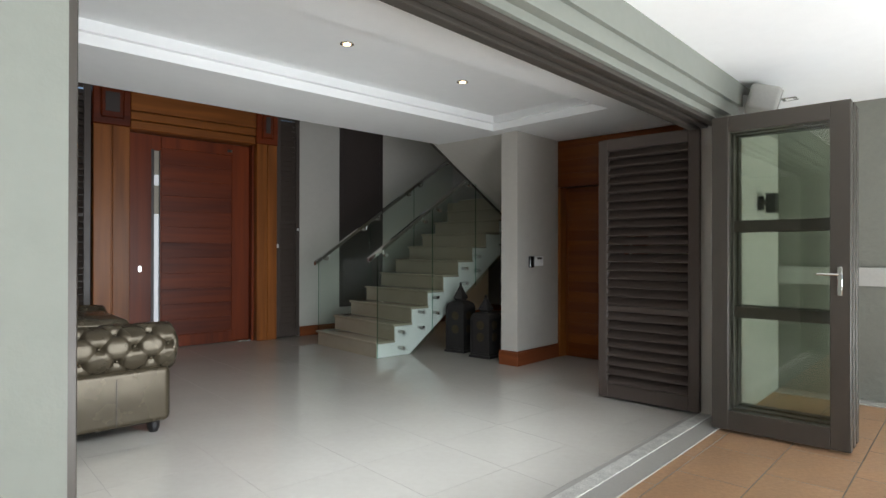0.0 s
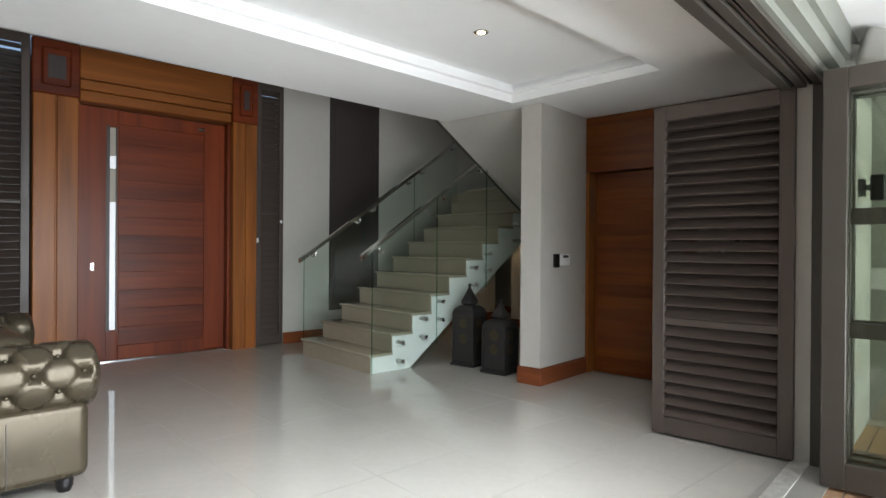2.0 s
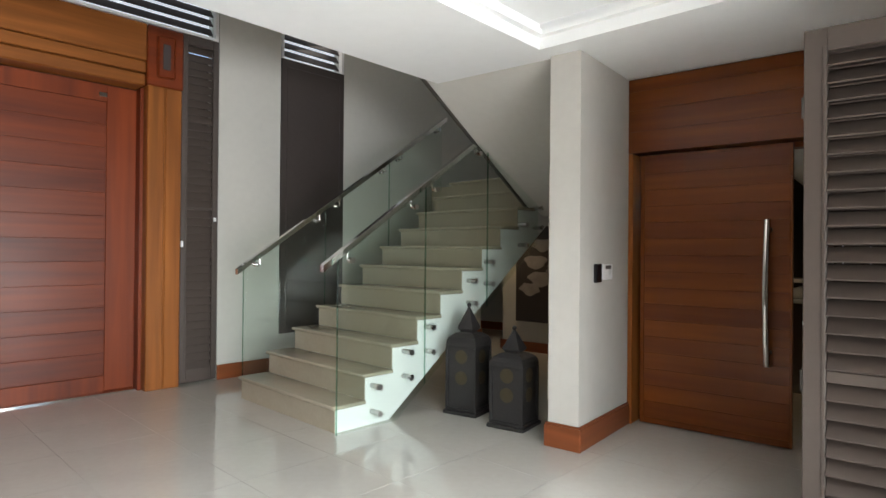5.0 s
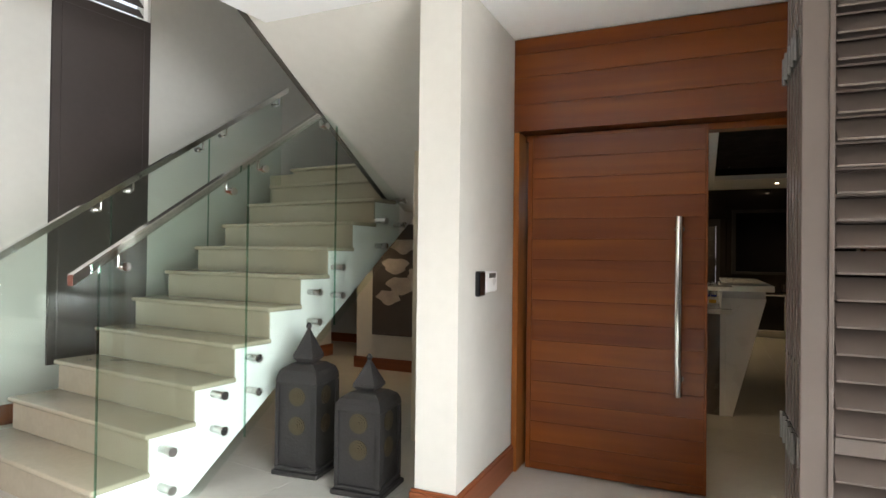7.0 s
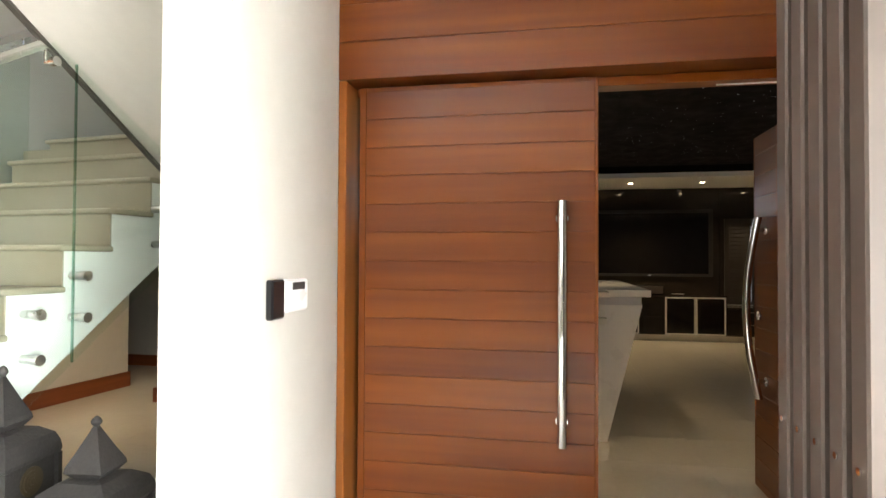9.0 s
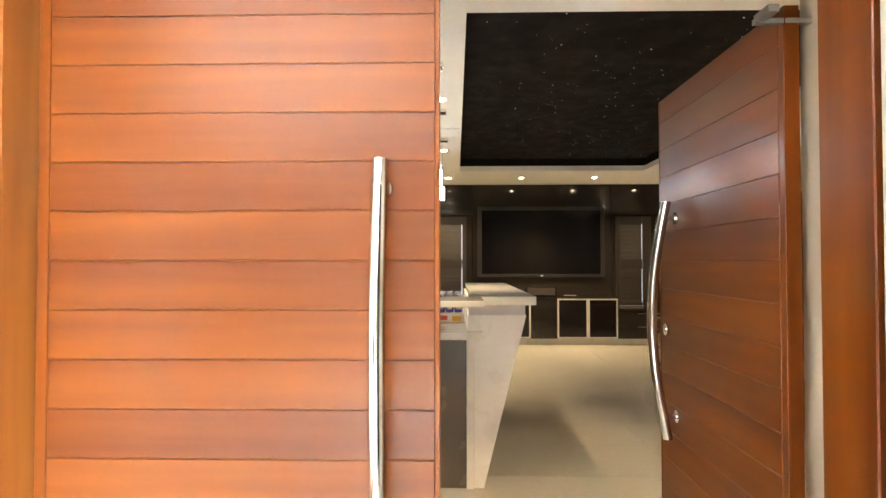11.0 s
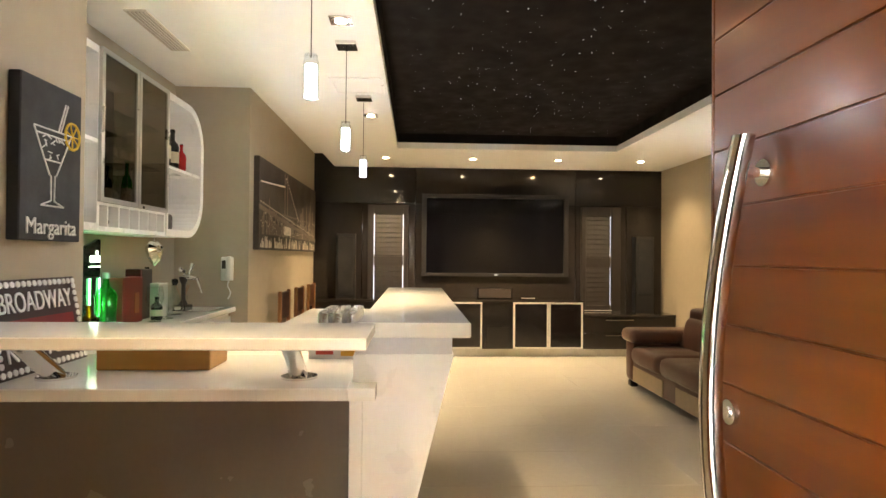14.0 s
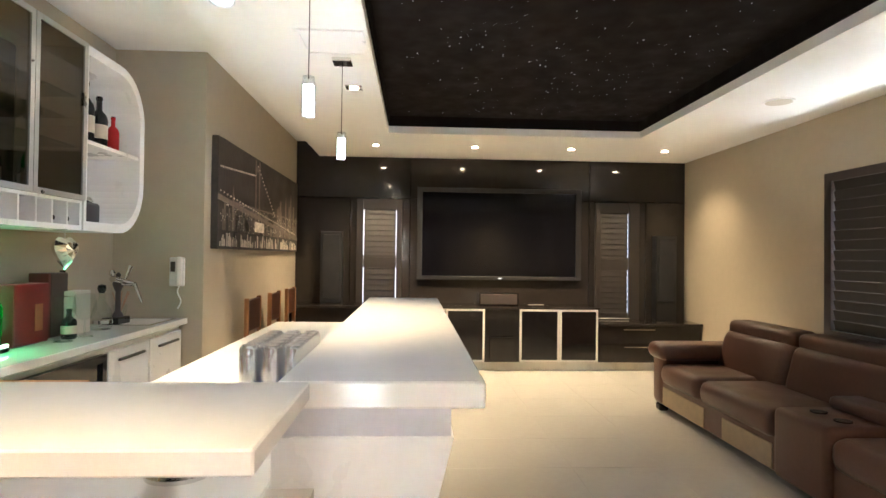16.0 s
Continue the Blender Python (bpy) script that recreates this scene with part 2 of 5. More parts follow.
structure("ground", boxes((-60, 80, -60, 60, -0.30, -0.12)), material("lawn", (0.09, 0.13, 0.05), 0.9, vary=0.2, scale=2), label="plain ground around the house")
structure("floor", boxes((-3.2, 10.4, 2.2, 10.3, -0.12, -0.0014), (10.4, 14.7, -0.5, 6.0, -0.12, -0.0014), (6.2, 10.4, -0.5, 2.2, -0.12, -0.0014)), GROUT, label="grey grout bed under polished porcelain tiles")
structure("patio_floor", boxes((-6, 6.4, 0.2, 2.2, -0.12, -0.02)), GROUT, label="bed under brown ceramic patio tiles")

# Unseen ground, added as a bright reflector that throws sunlight up under the roof.
structure("bounce_paving", boxes((-9, 12, -14, 0.19, -0.12, -0.012)), material("bounce_paving_white", (0.80, 0.77, 0.72), 0.8, vary=0.1, scale=3), label="unseen pale paving added to bounce sunlight towards the foyer")

# walls of the foyer
structure("wall_west", boxes((-3.2, -3.0, 2.2, 10.3, 0, VOID)), WALL)
structure("pillar", boxes((-3.2, 0.262, FRONT, BACK, 0, 2.63)), OLIVE, label="sage green painted pillar beside the opening")
structure("beam", boxes((-6, 6.18, FRONT, 2.26, 2.36, 2.63), (0.262, 5.03, 2.26, BACK, 2.315, 2.66), (-6, 6.18, 2.17, FRONT, 2.45, 2.63)), OLIVE, label="sage green beam over the folding doors")
structure("wall_south", boxes((4.75, 6.18, FRONT, BACK, 0, 2.36), (5.03, 6.18, 2.26, BACK, 2.36, 2.66)), WALL)
structure("wall_stub", boxes((5.333, 6.45, 4.63, 4.853, 0, TOP)), WALL, label="white wall end between stairs and theatre door")
structure("wall_east", boxes((10.2, 10.4, 5.45, 10.3, 0, VOID), (8.60, 8.75, 4.853, 7.28, 0, 1.75), (8.75, 10.2, 5.45, 5.6, 0, VOID)), WALL)
# The second box is unseen, added to keep sky light out of the passage.
structure("wall_passage_end", boxes((8.9, 10.4, 10.3, 10.45, 0, VOID), (8.85, 9.0, 8.3, 10.3, 0, VOID)), WALL)
structure("wall_stair_back", boxes((6.2, 9.2, 4.9, 5.0, 2.9, VOID)), WALL)
# low ceiling with a stepped tray
CE = pose(5.17, 4.85, 0, 0, 0, -4.0)   # inner corner of the tray, in the turn of the entrance wall
TD, TV = 1.46, 1.044                   # depth of the tray; from the tray to the edge of the void
bm = boxes((-9, 0, -3.2, -TD, TOP, TOP + 0.3), (-9, 0, 0, TV, TOP, TOP + 0.3), (0, 0.31, -3.2, TV, TOP, TOP + 0.3), (-9, 0, -TD, 0, TOP + 0.17, TOP + 0.3),
    (-9, -0.05, -0.05, 0, TOP + 0.075, TOP + 0.11), (-9, -0.05, -TD, -TD + 0.05, TOP + 0.075, TOP + 0.11), (-0.05, 0, -TD, 0, TOP + 0.075, TOP + 0.11))
bmesh.ops.transform(bm, matrix=CE, verts=bm.verts)
box(bm, 5.25, 6.45, 2.5, 4.70, TOP + 0.003, TOP + 0.297)
structure("ceiling", bm, CEIL, label="white ceiling with a stepped tray")
structure("ceiling_upper", boxes((-3.2, 10.4, 2.2, 10.3, VOID, VOID + 0.2)), CEIL)
structure("gallery_wall", boxes((-9, 0.31, TV - 0.08, TV, TOP + 0.3, VOID)), WALL, CE)
structure("patio_ceiling", boxes((-6, 6.4, -1.4, FRONT, 2.63, 2.80)), CEIL)
structure("patio_wall_east", boxes((6.19, 6.4, -5.0, FRONT, -0.12, 2.63)), STUCCO, label="rough pale sage stucco patio wall")
structure("patio_wall_west", boxes((-6.2, -6.0, -5.0, FRONT, -0.12, 2.8)), STUCCO)
structure("patio_column", boxes((-2.6, -2.2, -1.4, -1.0, -0.02, 2.63)), OLIVE)

# entrance wall, in its own turn
DL, DR, DT = -2.36, -0.70, 2.82        # door
CL, CR, CT = -2.76, -0.39, 3.40        # wooden casing
structure("wall_north", boxes((-8.2, CL - 0.62, 0, 0.25, 0, VOID), (CL - 0.62, 0.0, 0, 0.25, 4.35, VOID), (0.0, 0.70, 0, 0.25, 0, VOID), (0.70, 1.555, 0, 0.25, 0, 0.40), (0.70, 1.555, 0, 0.25, 4.35, VOID), (1.555, 4.15, 0, 0.25, 0, VOID), (4.15, 5.6, 0, 0.25, 2.3, VOID)), WALL, ENT)
structure("wall_outer_north", boxes((CL - 0.62, 1.59, 0.30, 0.33, 0, 3.3)), DARKSH, ENT)

# theatre
XF, YS, YN, ZT, ZN = 14.45, -0.285, 4.63, 2.56, 2.74
structure("wall_theatre_west", boxes((6.402, 6.55, -0.42, 2.47, 0, 2.9), (6.45, 6.60, 4.63, 5.45, 0, 2.9)), TAUPE)
structure("wall_theatre_north", boxes((6.40, 8.80, YN, 4.85, 0, 2.9), (11.28, 14.65, YN, 5.45, 0, 2.9), (8.80, 11.28, 5.25, 5.45, 0, 2.9), (8.60, 8.80, 4.85, 5.45, 0, 2.9)), TAUPE)
WX0, WX1, WZ0, WZ1 = 9.30, 11.86, 0.69, 2.057
structure("wall_theatre_south", boxes((6.40, WX0, YS - 0.2, YS, 0, 2.9), (WX1, 14.65, YS - 0.2, YS, 0, 2.9), (WX0, WX1, YS - 0.2, YS, 0, WZ0), (WX0, WX1, YS - 0.2, YS, WZ1, 2.9)), TAUPE)
structure("wall_theatre_east", boxes((XF, XF + 0.2, YS, YN, 0, 2.9)), GREYGLOSS, label="charcoal gloss panelled wall behind the screen")
SX0, SX1, SY0, SY1 = 7.75, 12.99, 0.87, 3.435
structure("ceiling_theatre", boxes((6.40, SX0, YS, 4.35, ZT, 2.95), (SX1, XF, YS, 4.35, ZT, 2.95), (SX0, SX1, YS, SY0, ZT, 2.95), (SX0, SX1, SY1, 4.35, ZT, 2.95), (6.40, XF, 4.35, 5.45, ZN, 2.95)), CEIL, label="white ceiling dropped round a star panel")
structure("ceiling_star_panel", boxes((SX0, SX1, SY0, SY1, 2.73, 2.95), (SX0, SX1, SY0, SY0 + 0.012, 2.63, 2.73), (SX0, SX1, SY1 - 0.012, SY1, 2.63, 2.73), (SX1 - 0.012, SX1, SY0, SY1, 2.63, 2.73)), material("black_star_cloth", (0.012, 0.009, 0.008), 0.9, vary=0.0, spec=0.1), label="black star ceiling panel")
structure("roof", boxes((-3.4, 10.6, 2.2, 10.5, VOID + 0.2, VOID + 0.4), (6.3, 14.8, -0.6, 5.6, 2.95, 3.05)), CEIL)

# ---- entrance: door, casing, shutters ----


def louvre_leaf(name, width, height, mat, m, label, group, mid=0.44, rail=0.085, pitch=0.079, thick=0.042, tilt=38, half=0.048, bar=0.03):
    """A louvred leaf in local x (width) and z, its face in y; slats are pieces."""
    t = thing(name, m, label, "shutter", group)
    part("frame", boxes((0, rail, 0, thick, 0, height, 0.004), (width - rail, width, 0, thick, 0, height, 0.004), (rail, width - rail, 0, thick, 0, 0.12, 0.004), (rail, width - rail, 0, thick, height - 0.10, height, 0.004)), mat, t)
    if bar:
        part("mid_rail", boxes((rail, width - rail, 0.004, thick - 0.004, height * mid - bar, height * mid + bar, 0.004)), mat, t)
    bead = [(x, x + 0.014, -0.006, 0.0, 0.10, height - 0.08, 0.002) for x in (rail - 0.016, width - rail + 0.002)]
    part("bead", boxes(*bead), mat, t)
    s = bmesh.new()
    box(s, -(width / 2 - rail) + 0.001, width / 2 - rail - 0.001, -0.004, 0.004, -half, half, 0.003)
    me = mesh_of("slat", s, mat)
    for z0, z1 in ((0.12, height * mid - bar), (height * mid + bar, height - 0.10)):
        n = max(1, int((z1 - z0) / pitch))
        for i in range(n):
            piece("slat", me, t, (width / 2, thick / 2, z0 + (i + 0.5) * (z1 - z0) / n), (radians(tilt), 0, 0))
    return t


d = thing("entrance_door", ENT @ pose(0, 0, 0), "closed red mahogany pivot door with a glass slit", "door")
part("body", boxes((DL + 0.01, -2.05, 0.17, 0.24, 0.012, DT, 0.004), (-1.945, DR - 0.01, 0.185, 0.24, 0.012, DT, 0.004), (-2.05, -1.945, 0.18, 0.24, 0.012, 0.34, 0.003), (-2.05, -1.945, 0.18, 0.24, 2.62, DT, 0.003)), DOORV, d)
part("stile", boxes((-1.945, -1.93, 0.17, 0.2, 0.34, 2.62, 0.003), (-0.98, DR - 0.01, 0.168, 0.19, 0.02, DT - 0.01, 0.004), (-1.93, -0.98, 0.168, 0.19, 0.012, 0.16, 0.003), (-1.93, -0.98, 0.168, 0.19, 2.66, DT - 0.01, 0.003)), DOORV, d)
bm = boxes((-0.4725, 0.4725, 0, 0.02, 0, 0.2055, 0.0018))
plank = mesh_of("board", bm, DOORX)
for i in range(12):
    if 0.165 + i * 0.208 < 2.6:
        piece("board", plank, d, (-1.4525, 0.176, 0.162 + i * 0.208))
# Self-lit panes: bright and dim outdoor light put into the slit's colour.
SLIT = glow("slit_daylight_glow", (0.90, 0.92, 0.95), 0.42)
SHADE = glow("slit_dim_view_glow", (0.30, 0.27, 0.22), 0.22)
part("glass_slit", boxes((-2.05, -1.945, 0.20, 0.215, 0.34, 1.78), (-2.05, -1.945, 0.20, 0.215, 2.16, 2.30)), SLIT, d, "glass slit glowing in place of the daylight beyond")
part("glass_slit", boxes((-2.05, -1.945, 0.20, 0.215, 1.78, 2.16), (-2.05, -1.945, 0.20, 0.215, 2.30, 2.62)), SHADE, d, "glass slit with a dimmer glow for the darker view outside")
part("slit_frame", boxes((-2.053, -2.018, 0.165, 0.20, 0.33, 2.63), (-1.952, -1.942, 0.165, 0.20, 0.33, 2.63)), DARKSH, d)
part("lock", boxes((-2.21, -2.17, 0.158, 0.17, 1.02, 1.10, 0.006)), CHROME, d, "steel lock plate")
part("closer", boxes((-1.05, -0.98, 0.15, 0.168, 2.70, 2.74, 0.004)), CHROME, d)

c = thing("door_casing", ENT, "golden teak casing with fluted posts and corner blocks", "door frame")
for x0, x1 in ((CL, DL), (DR, CR)):
    w = (x1 - x0) / 2
    part("post", boxes((x0, x0 + w - 0.006, -0.045, 0.2, 0, DT + 0.02, 0.008), (x0 + w + 0.006, x1, -0.045, 0.2, 0, DT + 0.02, 0.008), (x0 + 0.03, x1 - 0.03, -0.03, 0.2, 0, DT + 0.02)), GOLDV, c)
    part("corner_block", boxes((x0 - 0.01, x1 + 0.01, -0.055, 0.2, DT + 0.02, CT, 0.012), (x0 + 0.07, x1 - 0.07, -0.075, -0.05, DT + 0.10, CT - 0.08, 0.02)), DOORX, c)
    # Dark plate on the block's face paints the shade of a square recess.
    part("recess_shade", boxes((x0 + 0.12, x1 - 0.12, -0.082, -0.0735, DT + 0.18, CT - 0.16, 0.003)), DARKSH, c, "dark square plate drawn for the shade of a recess")
part("lintel", boxes((DL + 0.012, DR - 0.012, -0.045, 0.2, DT + 0.24, CT, 0.008), (DL + 0.012, DR - 0.012, -0.03, 0.2, DT + 0.13, DT + 0.232, 0.008), (DL + 0.012, DR - 0.012, -0.02, 0.22, DT + 0.01, DT + 0.122, 0.012)), GOLDX, c)
part("jamb", boxes((DL - 0.001, DL + 0.03, 0.06, 0.16, 0, DT), (DR - 0.03, DR + 0.001, 0.06, 0.16, 0, DT)), DOORV, c)
single("door_sill", boxes((DL + 0.01, DR - 0.01, 0.10, 0.25, 0, 0.012)), CHROME, ENT, "bright metal threshold under the entrance door", "sill")

louvre_leaf("shutter", 0.37, 3.40, SHUT, ENT @ pose(CR + 0.012, -0.01, 0.02), "narrow dark louvred shutter beside the entrance door", "entrance shutters", mid=0.5, rail=0.06, pitch=0.075, tilt=-26, half=0.044, bar=0.012)
louvre_leaf("shutter", 0.55, 3.40, SHUT, ENT @ pose(CL - 0.57, -0.01, 0.02), "dark louvred shutter with daylight between its slats", "entrance shutters", mid=0.5, rail=0.075, pitch=0.075, tilt=-46, half=0.048, bar=0.012)
for i, (x0, x1) in enumerate(((CL - 0.60, -0.01), (0.71, 1.55))):
    w = thing("clerestory_window", ENT @ pose(0, 0, 0), "white framed clerestory window behind dark louvres", "window", "clerestory windows")
    part("frame", boxes((x0, x1, 0.0, 0.06, 3.425, 3.45), (x0, x0 + 0.03, 0.0, 0.06, 3.45, 4.35), (x1 - 0.03, x1, 0.0, 0.06, 3.45, 4.35), ((x0 + x1) / 2 - 0.5 * (x1 - x0) * (1 if i else 0.1), (x0 + x1) / 2 - 0.5 * (x1 - x0) * (1 if i else 0.1) + 0.03, 0.0, 0.06, 3.45, 4.35)), WHITE, w)
    # The pane itself glows, in place of sky seen through glass.
    part("pane", boxes((x0 + 0.03, x1 - 0.03, 0.16, 0.165, 3.45, 4.35)), glow("pane_sky_glow", (0.80, 0.88, 1.0), 0.45), w)
    s = mesh_of("slat", boxes((-(x1 - x0) / 2 + 0.031, (x1 - x0) / 2 - 0.031, -0.006, 0.006, -0.055, 0.055, 0.003)), DARKSH)
    for k in range(9):
        piece("slat", s, w, ((x0 + x1) / 2, 0.09, 3.53 + 0.095 * k), (radians(-38), 0, 0))
p = thing("wall_panel", ENT, "tall dark brown closed panel in the white stair wall", "panel")
part("board", boxes((0.705, 1.55, -0.012, 0.05, 0.40, 3.44, 0.004)), DARKSH, p)
part("inner_panel", boxes((0.77, 1.485, -0.018, -0.008, 0.47, 3.36, 0.006)), DARKSH, p)
single("alarm_sensor", boxes((-0.055, -0.03, -0.03, -0.01, 1.60, 1.64, 0.004)), WHITE, ENT, "small white sensor on the shutter edge", "sensor")
single("shutter_latch", boxes((-0.38, -0.355, -0.03, -0.01, 1.34, 1.40, 0.005)), WHITE, ENT, "small white shutter latch", "latch")

# baseboards
BASE = wood("baseboard_mahogany", (0.11, 0.028, 0.010), (0.30, 0.088, 0.030), "x", piece=0.1)
BASEY = wood("baseboard_mahogany_cross", (0.11, 0.028, 0.010), (0.30, 0.088, 0.030), "y", piece=0.1)
structure("baseboard", boxes((0.0, 4.15, -0.02, 0, 0, 0.15, 0.004), (4.15, 4.17, -0.02, 0.25, 0, 0.15, 0.004)), BASE, ENT, label="mahogany baseboard")
structure("baseboard_stub", boxes((5.313, 6.19, 4.608, 4.63, 0, 0.15, 0.004), (5.313, 6.19, 4.853, 4.873, 0, 0.15, 0.004), (5.319, 6.19, 4.614, 4.63, 0.15, 0.165, 0.003)), BASE, label="mahogany baseboard round the wall end")
structure("baseboard_stub_end", boxes((5.311, 5.333, 4.606, 4.875, 0, 0.15, 0.004), (5.317, 5.333, 4.612, 4.869, 0.15, 0.165, 0.003)), BASEY)

# ---- stairs ----
ST = pose(4.585, 6.145, 0, 0, 0, -6.5)     # first riser; local x climbs, y across
RISE, GO, NS, SW = 0.196, 0.267, 11, 1.46
STEP = thing("staircase", ST, "cream marble staircase with a white sawtooth side", "stairs")
out = [(0.0, 0.0)]
for i in range(NS):
    out += [(i * GO, (i + 1) * RISE - 0.03), ((i + 1) * GO, (i + 1) * RISE - 0.03)]
out += [(NS * GO, NS * RISE - 0.32), (0.50, 0.0)]
part("side_wall", prism(bmesh.new(), out, "y", 0.02, SW - 0.02), WHITE, STEP, "white painted sawtooth stair body")
tread = mesh_of("tread", boxes((-0.035, GO, 0.0, SW, -0.03, 0.0, 0.011, 3)), CREAM, True)
riser = mesh_of("riser", boxes((-0.008, 0.0, 0.022, SW - 0.022, 0, RISE - 0.03)), CREAM)
for i in range(NS):
    piece("tread", tread, STEP, (i * GO, 0, (i + 1) * RISE))
    piece("riser", riser, STEP, (i * GO, 0, i * RISE))
part("landing", boxes((NS * GO + 0.002, NS * GO + 1.3, 0.0, SW + 0.6, NS * RISE - 0.30, NS * RISE)), CREAM, STEP)
SLOPE, PITCH = 0.680, RISE / GO       # of the rails and of the flight


def balustrade(name, y, side, h, cuts, label):
    """Glass panes along the flight; h: rail height over the line of the treads at the first riser."""
    b = thing(name, ST, label, "balustrade", "stair balustrades")
    for k, (a, e) in enumerate(cuts):
        if side < 0:
            low = [(a, 0.004), (0.515, 0.004), (e, (e - 0.51) * 0.755)] if k == 0 else [(a, (a - 0.51) * 0.755), (e, (e - 0.51) * 0.755)]
        else:
            low = [(a, 0.004), (0.25, 0.004), (e, (e - 0.24) * PITCH)] if k == 0 else [(a, (a - 0.24) * PITCH), (e, (e - 0.24) * PITCH)]
        hi = [(e, h - 0.02 + e * SLOPE), (a, h - 0.02 + a * SLOPE)]
        part("glass_panel", prism(bmesh.new(), low + hi, "y", y, y + 0.012), CLEAR, b)
        part("panel_edge", boxes((a - 0.0055, a - 0.0005, y - 0.001, y + 0.013, low[0][1], h - 0.02 + a * SLOPE)), GREENEDGE, b)
    yr = y + 0.062 * (-side if side < 0 else -1)
    x0, x1 = cuts[0][0] - 0.10, cuts[-1][1]
    rail = prism(bmesh.new(), [(x0, h - 0.045 + x0 * SLOPE), (x1, h - 0.045 + x1 * SLOPE), (x1, h + 0.005 + x1 * SLOPE), (x0, h + 0.005 + x0 * SLOPE)], "y", yr - 0.024, yr + 0.024)
    part("handrail", rail, CHROME, b, "polished steel rail")
    for k, (a, e) in enumerate(cuts):
        for x in (a + 0.12, e - 0.10):
            br = bmesh.new()
            zz = h - 0.11 + x * SLOPE
            cyl(br, (x, y + 0.006, zz), (x, yr, zz), 0.008, 10)
            cyl(br, (x, yr, zz), (x, yr, zz + 0.068), 0.008, 10)
            cyl(br, (x, y - 0.010, zz), (x, y + 0.022, zz), 0.022, 16)
            part("rail_bracket", br, CHROME, b, "", True)
    if side < 0:
        for x in (0.33, 0.647, 0.892, 1.41, 1.643, 2.15, 2.40):
            for z in (0.295 + (x - 0.33) * 0.709, 0.098 + (x - 0.33) * 0.709):
                st = bmesh.new()
                cyl(st, (x, y - 0.028, z), (x, 0.022, z), 0.020, 18)
                cyl(st, (x, y - 0.036, z), (x, y - 0.027, z), 0.025, 18)
                part("standoff", st, CAP, b, "", True)
    return b


balustrade("glass_balustrade", -0.05, -1, 1.300, [(-0.035, 0.81), (0.825, 1.585), (1.60, 2.37)], "clear glass balustrade with steel standoffs on the open stair side")
balustrade("glass_balustrade", SW + 0.01, 1, 1.20, [(0.02, 0.87), (0.885, 1.70), (1.715, 2.53)], "clear glass balustrade on the wall side of the stairs")
# underside of the upper flight, climbing back over the lanterns
und = bmesh.new()
prism(und, [(5.30, 2.705), (7.12, 1.69), (8.6, 1.69), (8.6, 2.05), (7.6, 2.05), (5.50, 3.05), (5.30, 3.05)], "y", 4.80, 5.96)
structure("stair_soffit", und, WALL, label="white sloping underside of the upper stair flight")
prism(und := bmesh.new(), [(4.9, 2.93), (7.12, 1.70), (7.12, 2.45), (4.9, 3.83)], "y", 5.97, 5.982)
single("upper_balustrade", und, CLEAR, None, "clear glass balustrade of the upper stair flight", "balustrade")
prism(und := bmesh.new(), [(5.0, 2.855), (7.1, 1.685), (7.1, 1.715), (5.0, 2.885)], "y", 5.962, 5.99)
single("glass_channel", und, BRONZE, None, "dark metal channel along the upper stair edge", "channel")
single("passage_jamb", boxes((10.165, 10.199, 8.10, 8.22, 0, 2.1, 0.004)), GOLDV, None, "golden teak door jamb at the end of the passage", "door frame")
structure("baseboard_hall", boxes((8.578, 8.60, 4.853, 7.28, 0, 0.13), (8.578, 8.75, 7.282, 7.302, 0, 0.13), (10.178, 10.2, 5.6, 8.095, 0, 0.13), (10.178, 10.2, 8.225, 10.29, 0, 0.13)), BASEY, label="mahogany baseboard in the passage")

# ---- theatre doorway ----
WX = 6.19
pan = thing("wood_lintel", None, "mahogany boarded panel over the theatre door", "panel")
lint = [2.085, 2.25, 2.415, 2.56, TOP - 0.003]
for a, b in zip(lint, lint[1:]):
    part("board", boxes((WX, WX + 0.20, 2.29, 4.628, a + 0.0016, b - 0.0016, 0.0018)), REDH, pan)
part("backing", boxes((WX + 0.004, WX + 0.19, 2.31, 4.62, 2.09, TOP - 0.01)), REDH, pan)
fr = thing("theatre_door_frame", None, "mahogany frame of the theatre double door", "door frame")
part("jamb", boxes((WX, 6.42, 4.592, 4.628, 0, 2.084, 0.004)), GOLDV, fr)
part("jamb", boxes((WX, 6.40, 2.47, 2.512, 0, 2.08, 0.004)), REDV, fr)
part("head", boxes((6.326, 6.42, 2.515, 4.59, 2.045, 2.084, 0.003)), REDH, fr)
part("seal", boxes((6.372, 6.376, 2.56, 3.05, 2.038, 2.044)), WHITE, fr, "thin pale head strip")


